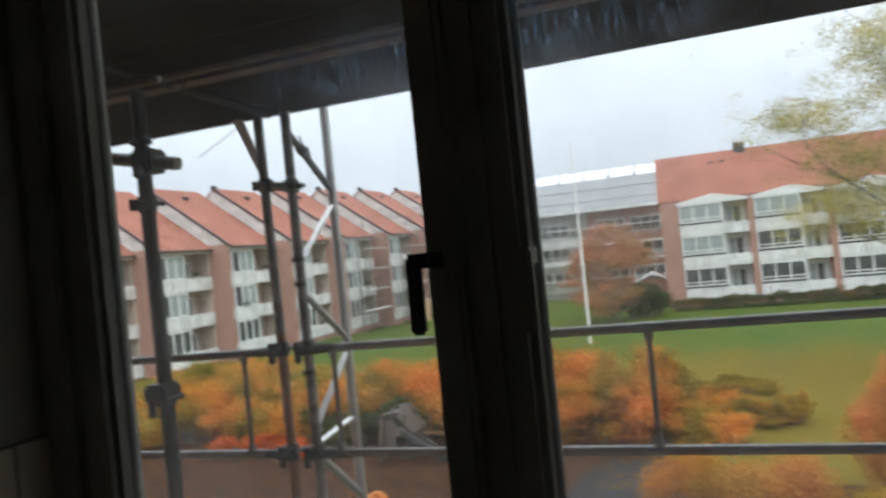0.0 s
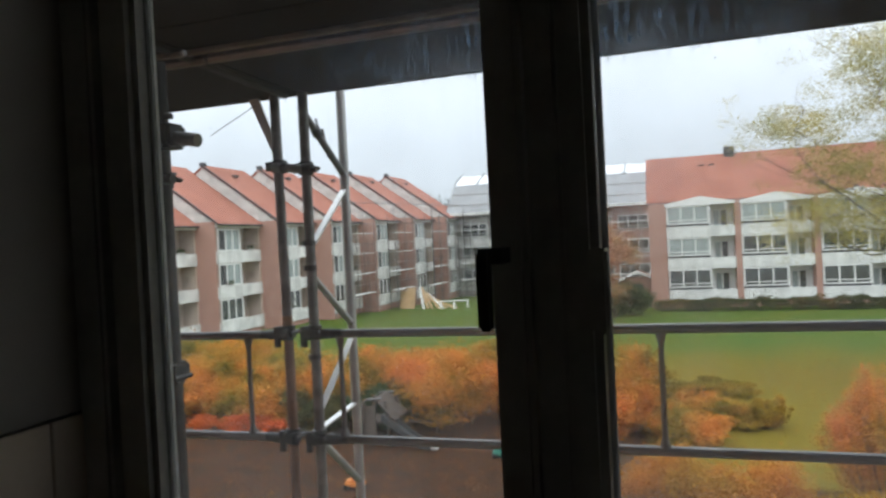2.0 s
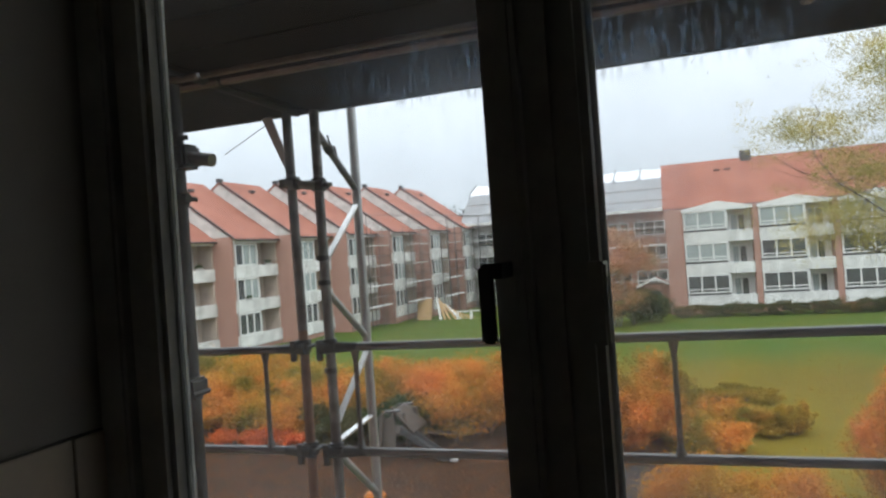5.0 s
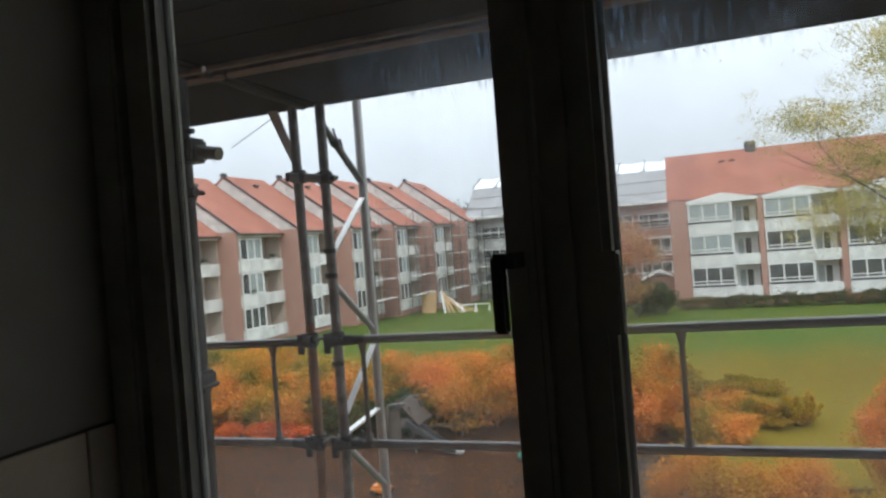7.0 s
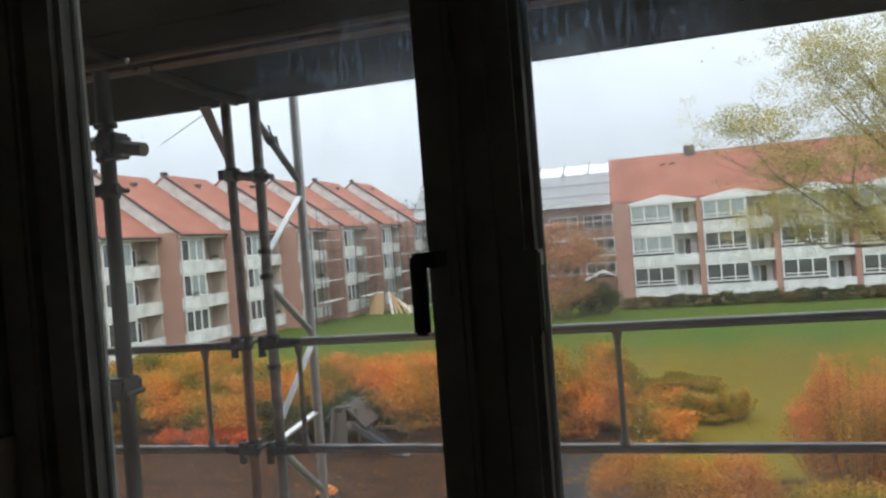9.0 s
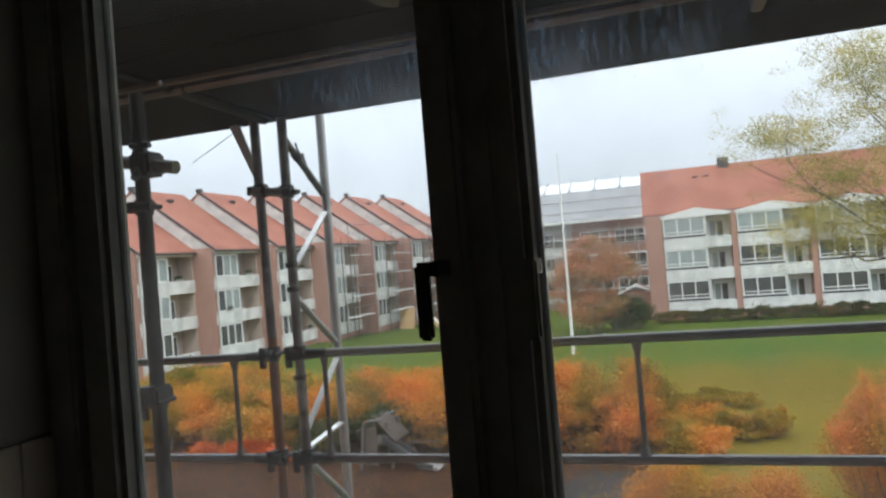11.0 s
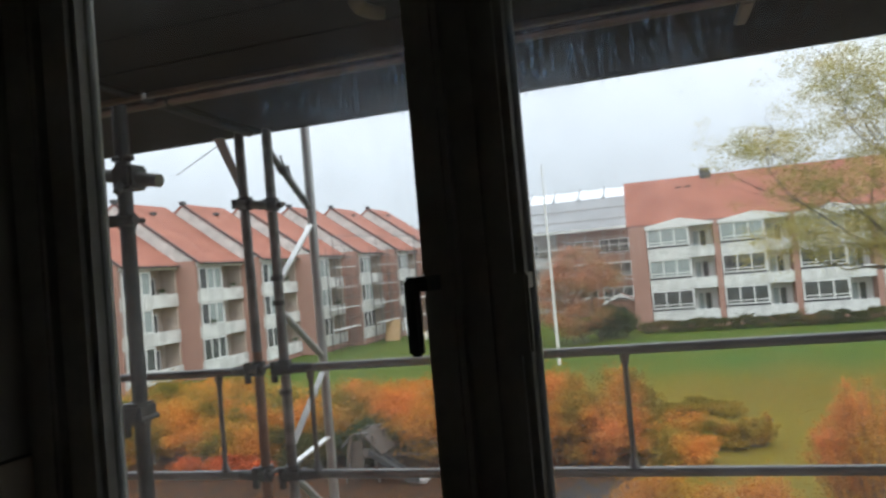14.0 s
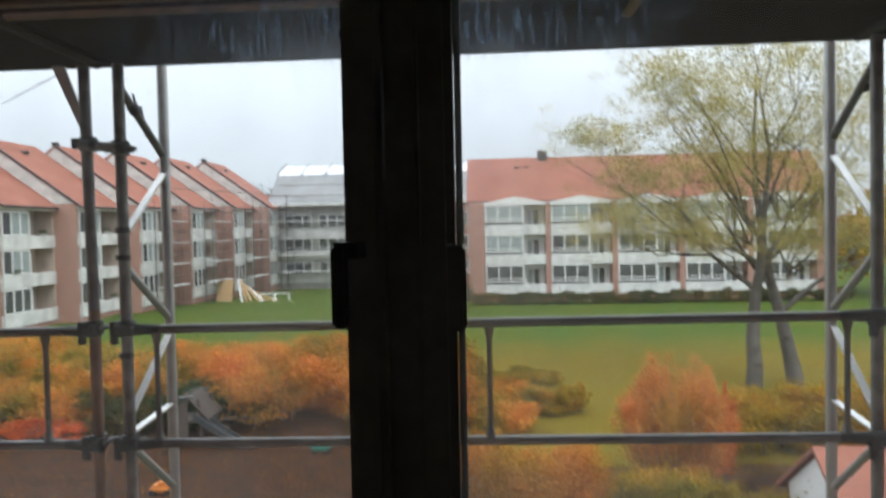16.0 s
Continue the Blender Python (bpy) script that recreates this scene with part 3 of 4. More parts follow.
part("tie_wire", tube(bmesh.new(), (-2.36, SY, 7.54), (-2.10, SY, 7.66), 0.002, n=5), M["darkst"], p1)

def flat_bar(a, b, w, t):
    """A flat bar from a to b, w wide across x and t thick, with its broad face upwards."""
    a, b = Vector(a), Vector(b)
    side = Vector((w / 2, 0, 0))
    up = (b - a).cross(side).normalized() * t / 2
    up = -up if up.z < 0 else up
    bm = prism(bmesh.new(), [a - side - up, a + side - up, a + side + up, a - side + up], b - a)
    bmesh.ops.bevel(bm, geom=bm.edges[:], offset=0.002, segments=1, affect="EDGES")
    return bm


# zigzag bars of the two lattice frames
for p in (p2, q2):
    x = p.location.x
    for za, zb, m in ((7.59, 7.33, "galv"), (6.96, 7.24, "bar"), (6.80, 6.55, "alu"), (6.16, 6.46, "bar"), (6.07, 6.12, "bar"), (6.0, 5.72, "alu"), (5.3, 5.6, "bar"), (7.8, 8.05, "bar")):
        lean = 0.04 if x < 0 else -0.02
        if m == "bar":
            bar = flat_bar((x, SY + 0.02, za), (x + lean, SY3 - 0.02, zb), 0.034, 0.012)
        else:
            bar = tube(bmesh.new(), (x, SY + 0.02, za), (x + lean, SY3 - 0.02, zb), 0.018, n=10)
        part("lattice_bar", bar, M[m], p, "bright flat zinc lattice bar" if m == "bar" else "")
    bm = tube(bmesh.new(), (x + 0.008, SY + 0.09, 7.535), (x + 0.012, SY + 0.12, 7.505), 0.025, n=10)
    tube(bm, (x + 0.03, SY + 0.1, 7.51), (x + 0.012, SY + 0.1, 7.585), 0.005, n=6)
    part("bar_clip", bm, M["darkst"], p, "dark clip on the lattice bar")


def guardrail(x0, x1, ups, drop0, drop1, label):
    """Two rails with flattened ends and flared uprights; drop0 and drop1: how far the ends hang low."""
    g = thing("guardrail", ((x0 + x1) / 2, SY, ZL), label, "guardrail", "scaffold guardrails")
    def sag(x):
        return drop0 + (drop1 - drop0) * (x - x0) / (x1 - x0)
    for z in (ZU, ZL):
        a, b = x0 + 0.18, x1 - 0.18
        part("rail", tube(bmesh.new(), (a, SY, z - sag(a)), (b, SY, z - sag(b)), 0.021, n=14), M["galv"], g)
        for xa, xb in ((x0, a), (x1, b)):
            bm = tube(bmesh.new(), (xa, SY - 0.035, z + 0.004 - sag(xa)), (xb, SY, z - sag(xb)), 0.032, 0.021, n=12)
            part("rail_end", bm, M["darkst"], g, "flattened dark rail end")
    for x in ups:
        zu, zl = ZU - sag(x), ZL - sag(x)
        bm = tube(bmesh.new(), (x, SY, zl + 0.06), (x, SY, zu - 0.07), 0.012, n=10)
        tube(bm, (x, SY, zu - 0.07), (x, SY, zu - 0.015), 0.012, 0.024, n=10)
        tube(bm, (x, SY, zl + 0.06), (x, SY, zl + 0.015), 0.012, 0.024, n=10)
        part("upright", bm, M["galv"], g)
    return g


guardrail(-1.86, 1.39, (-1.696, -0.235, 1.245), 0.011, -0.012, "grey tubular steel guardrail panel between scaffold standards")
guardrail(-5.2, -1.94, (-5.05, -3.6, -2.205), 0.05, 0.013, "grey tubular steel guardrail panel of the next bay")
guardrail(1.40, 4.6, (1.5, 3.0, 4.4), -0.012, 0.0, "grey tubular steel guardrail panel of the next bay")

# deck of the lift above
deck = thing("scaffold_deck", (0, 2.0, ZD), "dark wet scaffold deck with painted sky-light streaks, seen from below", "scaffold deck")
for xa, xb in ((-5.2, -1.86), (-1.85, 1.35), (1.36, 4.6)):
    part("deck_panel", bbox(xa, xb, 2.10, 2.845, ZD, ZD + 0.05, 0.006), M["streak"], deck, "dark deck panel with painted sky-light streaks")
    for yy in (2.112, 1.988):
        part("panel_lip", bbox(xa + 0.005, xb - 0.005, yy - 0.013, yy + 0.013, ZD - 0.02, ZD - 0.001, 0.004), M["lip"], deck, "pale folded steel edge")
    for i in range(3):
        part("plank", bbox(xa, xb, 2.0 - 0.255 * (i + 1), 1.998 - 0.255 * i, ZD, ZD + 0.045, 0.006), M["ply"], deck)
    part("cross_bar", tube(bmesh.new(), (xb - 0.06, 1.3, ZD + 0.02), (xb - 0.06, 2.8, ZD - 0.005), 0.02, n=10), M["darkst"], deck)
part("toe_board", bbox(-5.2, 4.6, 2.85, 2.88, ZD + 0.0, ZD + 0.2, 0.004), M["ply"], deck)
bm = bmesh.new()
prev = None
for i in range(9):
    a = math.pi * (0.1 + 0.1 * i)
    q = (-0.72 - 0.06 * math.sin(a), 1.535 - 0.08 * math.cos(a), ZD - 0.035)
    if prev:
        tube(bm, prev, q, 0.02, n=8)
    prev = q
part("hook", bm, M["lip"], deck, "pale bent steel hook")
part("hook", bbox(0.25, 0.29, 2.14, 2.36, ZD - 0.02, ZD - 0.001, 0.006), M["lip"], deck)


# ---- ground ----
bm = bmesh.new()
bmesh.ops.create_grid(bm, x_segments=60, y_segments=60, size=600)
struct("ground", bm, M["lawn"], "wet green lawn between the houses", "lawn")


def patch(name, x0, x1, y0, y1, z, material, label, category, seed):
    rnd = random.Random(seed)
    n = 40
    bm = bmesh.new()
    cx, cy, rx, ry = (x0 + x1) / 2, (y0 + y1) / 2, (x1 - x0) / 2, (y1 - y0) / 2
    vs = []
    for i in range(n):
        a = 2 * math.pi * i / n
        c, s = math.cos(a), math.sin(a)
        k = (abs(c) ** 4 + abs(s) ** 4) ** -0.25 * (1 + rnd.uniform(-0.06, 0.06))
        vs.append(bm.verts.new((cx + rx * c * k, cy + ry * s * k, z)))
    bm.faces.new(vs)
    return struct(name, bm, material, label, category)


patch("soil_bed", -24, -1.0, 10, 27.5, 0.012, M["soil"], "brown soil strewn with fallen leaves", "soil", 3)
patch("soil_bed_edge", -1.5, 24, 6, 20, 0.008, M["soil"], "brown soil under shrubs with fallen leaves", "soil", 5)
struct("pavement", bbox(-8, 24, 4.5, 12.8, -0.05, 0.02), M["paving"], "grey paved path along the house", "pavement")

patch("pavement_path", -3.8, 0.4, 9.5, 21.6, 0.024, M["paving"], "wet dark asphalt path between shrubs", "path", 8)


# ---- houses ----
def window_unit(parent, o, u, w, h, n, material="pane", depth=0.08):
    """A window of n lights: o its lower corner, u along the wall, outwards to the right of u."""
    o, u = Vector(o), Vector(u)
    out = Vector((u.y, -u.x, 0))
    def slab(a0, a1, z0, z1, d0, d1):
        p = [o + u * a0 + out * d0, o + u * a1 + out * d0, o + u * a1 + out * d1, o + u * a0 + out * d1]
        pts = [(q.x, q.y, q.z + z0) for q in p]
        return prism(bmesh.new(), pts, (0, 0, z1 - z0))
    t = 0.11
    fr = part("window", slab(0, w, 0, t, 0, depth), M["wframe"], parent)
    part("frame", slab(0, w, h - t, h, 0, depth), M["wframe"], fr)
    for i in range(n + 1):
        a = i * (w - t) / n
        part("frame", slab(a, a + t, t + 0.002, h - t - 0.002, 0, depth), M["wframe"], fr)
    if n == 3 and abs(u.x) > 0.5:
        part("transom", slab(t, w - t, 0.3, 0.38, 0.021, depth - 0.01), M["wframe"], fr)
    for i in range(n):
        a = i * (w - t) / n + t
        part("pane", slab(a + 0.002, a + (w - t) / n - t - 0.002, t + 0.002, h - t - 0.002, -0.03, 0.02), M[material if (i + n) % 3 or n == 3 and material == "curtain" and abs(u.x) > 0.5 else "pane"], fr)
    return fr


UL, STEP, EAVE, RIDGE, RB = 6.32, 1.87, 9.55, 14.9, 7.5
def row_house(at, RB=RB, RIDGE=RIDGE):
    """One stepped unit of the terrace: origin at its front corner nearest us, front towards +x."""
    X, Y, Z = at
    h = thing("row_house", at, "red brick terraced house with white balconies and orange tiled roof", "house", "stepped terrace")
    part("end_wall", bbox(X - 2 * RB + 1, X - 0.03, Y, Y + 0.35, -0.8, EAVE - 0.1), M["brick"], h, "red brick end wall")
    part("back_wall", bbox(X - 1.7, X - 1.5, Y + 0.36, Y + UL, -0.8, EAVE - 0.1), M["brickb"], h, "brown brick wall inside the balconies")
    part("plinth", bbox(X - 1.49, X - 0.05, Y + 0.36, Y + UL - 0.2, -0.8, 0.33), M["brick"], h)
    for k, zb in enumerate((0.4, 3.25, 6.1)):
        part("balcony_slab", bbox(X - 1.49, X + 0.0, Y + 0.36, Y + UL - 0.01, zb, zb + 0.16), M["render"], h)
        part("balcony_parapet", bbox(X - 0.08, X + 0.06, Y + 0.02, Y + UL - 0.01, zb - 0.06, zb + 0.95, 0.02), M["dirtw"], h, "weathered white balcony front")
        w = window_unit(h, (X - 0.02, Y + 0.25, zb + 0.96), (0, 1, 0), 3.0, 1.8, 3, "curtain" if k else "pane")
        part("side_wall", bbox(X - 1.49, X - 0.05, Y + 3.3, Y + 3.4, zb + 0.17, zb + 2.75), M["loggia"], h)
        window_unit(h, (X - 1.48, Y + 4.0, zb + 0.2), (0, 1, 0), 1.5, 2.1, 2)
    part("fascia", bbox(X - 0.2, X + 0.12, Y + 0.1, Y + UL - 0.01, 8.95, 9.32), M["render"], h, "white eaves board")
    s = (RIDGE - EAVE) / RB
    ov = 0.35
    part("loggia_end", bbox(X - 1.49, X - 0.06, Y + UL - 0.16, Y + UL - 0.02, 0, EAVE - 0.15), M["brickb"], h, "brown brick side of the balconies")
    pts = [(X + ov, Y, EAVE - ov * s), (X - RB, Y, RIDGE), (X - RB, Y, RIDGE - 0.25), (X + ov, Y, EAVE - ov * s - 0.2)]
    part("roof", prism(bmesh.new(), pts, (0, UL + 0.1, 0)), M["roof"], h, "orange clay tile roof slope")
    pts = [(X - RB - 0.01, Y, RIDGE), (X - 2 * RB, Y, EAVE), (X - 2 * RB, Y, EAVE - 0.2), (X - RB - 0.01, Y, RIDGE - 0.25)]
    part("roof", prism(bmesh.new(), pts, (0, UL + 0.1, 0)), M["roof"], h)
    pts = [(X - 0.05, Y + 0.02, EAVE - 0.25), (X - RB, Y + 0.02, RIDGE - 0.26), (X - 2 * RB + 0.5, Y + 0.02, EAVE - 0.25)]
    part("gable_wall", prism(bmesh.new(), pts, (0, 0.3, 0)), M["gable"], h, "weathered white boarded gable strip")
    pts = [(X + ov, Y - 0.12, EAVE - ov * s + 0.03), (X - RB, Y - 0.12, RIDGE + 0.05), (X - RB, Y - 0.12, RIDGE - 0.1), (X + ov, Y - 0.12, EAVE - ov * s - 0.12)]
    part("verge", prism(bmesh.new(), pts, (0, 0.11, 0)), M["dark"], h, "dark verge board")
    part("gutter", tube(bmesh.new(), (X + ov + 0.05, Y, EAVE - ov * s - 0.12), (X + ov + 0.05, Y + UL, EAVE - ov * s - 0.12), 0.07, n=8), M["dark"], h)
    part("downpipe", tube(bmesh.new(), (X + 0.08, Y + 0.12, 0), (X + 0.08, Y + 0.12, 9.0), 0.05, n=6), M["loggia"], h)
    if RB > 6:
        part("roof_vent", bbox(X - 6.2, X - 5.8, Y + 2.6, Y + 3.1, EAVE + 6.0 * s + 0.02, EAVE + 6.0 * s + 0.25), M["dark"], h)
    part("ridge_cap", bbox(X - RB - 0.25, X - RB + 0.25, Y - 0.14, Y + 0.3, RIDGE - 0.1, RIDGE + 0.22, 0.03), M["dark"], h)
    return h


LX, LY = -34.5, 46.4
first = row_house((LX, LY, 0))
row_house((LX + STEP * 6, LY + UL * 6, 0), 3.3, 11.9)
for i in (-2, -1, 1, 2, 3, 4, 5):
    copy_thing(first, Matrix.Translation((LX + STEP * i, LY + UL * i, 0.09 * i)))


BX, BP, FY = -0.25, 6.12, 64.3
def flats_bay(k):
    """One bay of the block facing us, with window front, loggia and white gablet."""
    X = BX + BP * k
    h = thing("apartment_bay", (X, FY, 0), "white fronted bay of red brick flats with loggias", "apartment building", "bays of the block of flats")
    part("pier", bbox(X + BP - 0.48, X + BP, FY - 0.05, FY + 1.6, 0, 9.3), M["brick"], h, "red brick pier")
    part("back_wall", bbox(X, X + BP - 0.49, FY + 1.4, FY + 1.6, 0, 9.2), M["render"], h)
    part("plinth", bbox(X, X + BP - 0.49, FY + 0.1, FY + 1.39, 0, 0.55), M["brick"], h)
    for j, zb in enumerate((0.6, 3.4, 6.2)):
        part("balcony_parapet", bbox(X + 0.01, X + BP - 0.5, FY - 0.06, FY + 0.08, zb, zb + 0.98, 0.02), M["dirtw"], h, "white balcony front")
        part("balcony_slab", bbox(X + 0.01, X + BP - 0.5, FY + 0.09, FY + 1.39, zb + 0.02, zb + 0.18), M["render"], h)
        # solid dark strip stands in for the shaded gap below the window
        part("sill_gap", bbox(X + 0.05, X + 3.55, FY + 0.01, FY + 0.06, zb + 0.985, zb + 1.17), M["dark"], h)
        window_unit(h, (X + 0.05, FY, zb + 1.175), (1, 0, 0), 3.5, 1.6, 3, "curtain" if j and (k == 0 or j == 2) else "pane")
        part("side_wall", bbox(X + 3.58, X + 3.66, FY + 0.02, FY + 1.39, zb + 0.19, zb + 2.75), M["render"], h)
        window_unit(h, (X + 3.9, FY + 1.39, zb + 0.3), (1, 0, 0), 1.3, 2.1, 2, "curtain")
    zt = 8.99
    pts = [(X - 0.1, FY - 0.12, zt), (X + BP - 0.4, FY - 0.12, zt), (X + BP - 0.4, FY - 0.12, zt + 0.22), (X + BP / 2 - 0.2, FY - 0.12, zt + 0.8), (X - 0.1, FY - 0.12, zt + 0.22)]
    part("gablet", prism(bmesh.new(), pts, (0, 0.3, 0)), M["render"], h, "shallow white gablet")
    return h


for k in range(5):
    flats_bay(k)
block = thing("apartment_block", (14, 69, 0), "long red brick block of flats with orange tiled roof", "apartment building")
part("end_pier", bbox(-1.75, BX - 0.01, FY - 0.02, FY + 9, 0, 9.3), M["brick"], block, "red brick corner")
part("wall", bbox(BX, BX + 5 * BP, FY + 1.65, FY + 9, 0, 9.2), M["brick"], block)
part("end_wall", bbox(BX + 5 * BP + 0.01, BX + 5 * BP + 0.8, FY, FY + 9, 0, 9.3), M["brick"], block)
rx0, rx1 = -1.9, BX + 5 * BP + 1.0
pts = [(rx0, FY + 0.2, 9.45), (rx0, FY + 4.7, 13.8), (rx0, FY + 4.7, 13.5), (rx0, FY + 0.2, 9.2)]
part("roof", prism(bmesh.new(), pts, (rx1 - rx0, 0, 0)), M["roof"], block, "orange clay tile roof slope")
pts = [(rx0, FY + 4.71, 13.8), (rx0, FY + 9.6, 9.3), (rx0, FY + 9.6, 9.1), (rx0, FY + 4.71, 13.5)]
part("roof", prism(bmesh.new(), pts, (rx1 - rx0, 0, 0)), M["roof"], block)
part("chimney", bbox(5.1, 6.0, FY + 4.3, FY + 5.2, 13.2, 14.4), M["dark"], block)
for x in (3.0, 3.9):
    part("roof_vent", bbox(x - 0.25, x + 0.25, FY + 3.55, FY + 3.75, 12.6, 12.85), M["dark"], block, "small dark roof vent")
part("gutter", tube(bmesh.new(), (rx0, FY + 0.12, 9.28), (rx1, FY + 0.12, 9.28), 0.07, n=8), M["dark"], block)

# the wrapped block behind the corner
TY = 82.0
wrap = thing("wrapped_building", (-12, TY, 0), "brick block under repair with grey sheeted scaffold roof", "apartment building")
part("wall", bbox(-26, -10.5, TY, TY + 8, 0, 10.2), M["loggia"], wrap, "grey wall behind the scaffold")
part("wall", bbox(-10.49, -1.8, TY, TY + 8, 0, 10.2), M["brick"], wrap)
for z in (0.7, 3.5, 6.3):
    part("balcony_parapet", bbox(-25, -10, TY - 0.3, TY - 0.05, z, z + 1.0), M["dirtw"], wrap)
    for x in (-24.5, -20.3, -16.1, -9.6, -5.6):
        window_unit(wrap, (x, TY - 0.08, z + 1.02), (1, 0, 0), 3.4, 1.6, 3)
pts = [(-26, TY - 1.8, 10.2), (-26, TY + 3.0, 14.0), (-26, TY + 3.0, 13.9), (-26, TY - 1.8, 10.05)]
part("tarpaulin", prism(bmesh.new(), pts, (24.2, 0, 0)), M["tarp"], wrap, "grey sheeting over the roof")
for i in range(13):
    x = -26 + 2.0 * i
    part("batten", prism(bmesh.new(), [(x, TY - 1.82, 10.24), (x, TY + 2.98, 14.04), (x, TY + 2.98, 14.1), (x, TY - 1.82, 10.3)], (0.12, 0, 0)), M["tarp"], wrap)
part("edge_board", bbox(-26, -1.8, TY - 1.9, TY - 1.81, 9.95, 10.25), M["dirtw"], wrap)
for z in (11.2, 12.6):
    y = TY - 1.84 + (z - 10.2) * 4.8 / 3.8
    part("sheet_lath", bbox(-26, -1.8, y - 0.06, y - 0.01, z + 0.02, z + 0.1), M["loggia"], wrap)


def roof_sheet(x0, w, seed):
    """A white sheet over the scaffold roof, its front edge hanging in a bow."""
    rnd = random.Random(seed)
    bm, n, rows = bmesh.new(), 10, []
    for lift in (0.0, 0.05):
        for v in (0, 0.35, 0.7, 1):
            row = []
            for u in range(n + 1):
                f = u / n
                bow = 4 * f * (1 - f) * (0.65 * (1 - v) + 0.12)
                row.append(bm.verts.new((x0 + w * f, TY + 2.85 + 3.6 * v - 0.25 * bow, 14.15 + 1.3 * v - bow + rnd.uniform(-0.06, 0.06) + lift)))
            rows.append(row)
    for r in (0, 1, 2, 4, 5, 6):
        for u in range(n):
            bm.faces.new((rows[r][u], rows[r][u + 1], rows[r + 1][u + 1], rows[r + 1][u]))
    for lo, hi in ((0, 4), (3, 7)):
        for u in range(n):
            bm.faces.new((rows[lo][u], rows[hi][u], rows[hi][u + 1], rows[lo][u + 1]))
    bmesh.ops.recalc_face_normals(bm, faces=bm.faces[:])
    for f in bm.faces:
        f.smooth = True
    return bm


for i in range(8):
    x0 = -26 + 3.03 * i
    part("roof_sheet", roof_sheet(x0 + 0.08, 2.87, 90 + i), M["sheet"], wrap, "white plastic roof sheet hanging in a bow")
    part("roof_rib", prism(bmesh.new(), [(x0, TY + 2.7, 14.1), (x0, TY + 6.5, 15.6), (x0, TY + 6.5, 15.7), (x0, TY + 2.7, 14.24)], (0.09, 0, 0)), M["dark"], wrap)

# flower boxes on some balconies
for i, fl_z, yy in ((0, 6.1, 4.4), (0, 3.25, 1.2), (1, 6.1, 3.9), (1, 0.4, 4.6), (2, 3.25, 4.2), (-1, 6.1, 4.0)):
    x, y, z = LX + STEP * i - 0.01, LY + UL * i + yy, fl_z + 0.95 + 0.09 * i
    fb = thing("flower_box", (x, y, z), "flower box with plants on a balcony front", "flower box", "balcony flower boxes")
    part("trough", bbox(x - 0.09, x + 0.09, y, y + 0.9, z, z + 0.16, 0.01), M["loggia"], fb)
    bl = [(x, y + 0.15 + 0.2 * k, z + 0.26, 0.14, 0.14, 0.13) for k in range(4)]
    rb = np.random.default_rng(70 + i)
    c = np.concatenate([np.array(q[:3]) + rb.normal(size=(60, 3)) * 0.09 for q in bl]) - np.array((x, y, z))
    me = leaves(c, 0.05, rb)
    me.materials.append(M["ldark"])
    lf = new("plants", me)
    lf.parent = fb

# ---- flagpole ----
fp = thing("flagpole", (-6.5, 46.0, 0), "tall white flagpole standing on the lawn", "flagpole")
part("pole", tube(bmesh.new(), (-6.5, 46, 0), (-6.5, 46, 13.2), 0.11, 0.05, n=12), M["pole"], fp)
part("finial", tube(bmesh.new(), (-6.5, 46, 13.2), (-6.5, 46, 13.5), 0.07, 0.03, n=10), M["pole"], fp)


# ---- plants ----
def crown(name, parent, base, blobs, n, size, material, seed, tufts=17):
    """Leaves in many flat tufts over the outside of each blob, with gaps between the tufts."""
    rnd = np.random.default_rng(seed)
    vol = np.array([b[3] * b[4] * b[5] for b in blobs]) ** 0.7
    cs = []
    for b, k in zip(blobs, (vol / vol.sum() * n).astype(int)):
        rad = np.array(b[3:6])
        d = rnd.normal(size=(tufts, 3))
        d[:, 2] = np.abs(d[:, 2]) * np.where(rnd.uniform(size=tufts) < 0.7, 1, -1)
        d /= np.linalg.norm(d, axis=1)[:, None]
        centre = np.array(b[:3]) + d * rad * rnd.uniform(0.62, 0.98, size=(tufts, 1))
        own = rnd.integers(0, tufts, k)
        spread = rnd.normal(size=(k, 3)) * np.array((0.24, 0.24, 0.15)) * rad * rnd.uniform(0.6, 1.2, size=tufts)[own][:, None]
        cs.append(centre[own] + spread)
    c = np.concatenate(cs)
    c = c[c[:, 2] > 0.05] - np.array(base)
    me = leaves(c, size, rnd)
    me.materials.append(material)
    ob = new(name, me)
    ob.parent = parent
    return ob


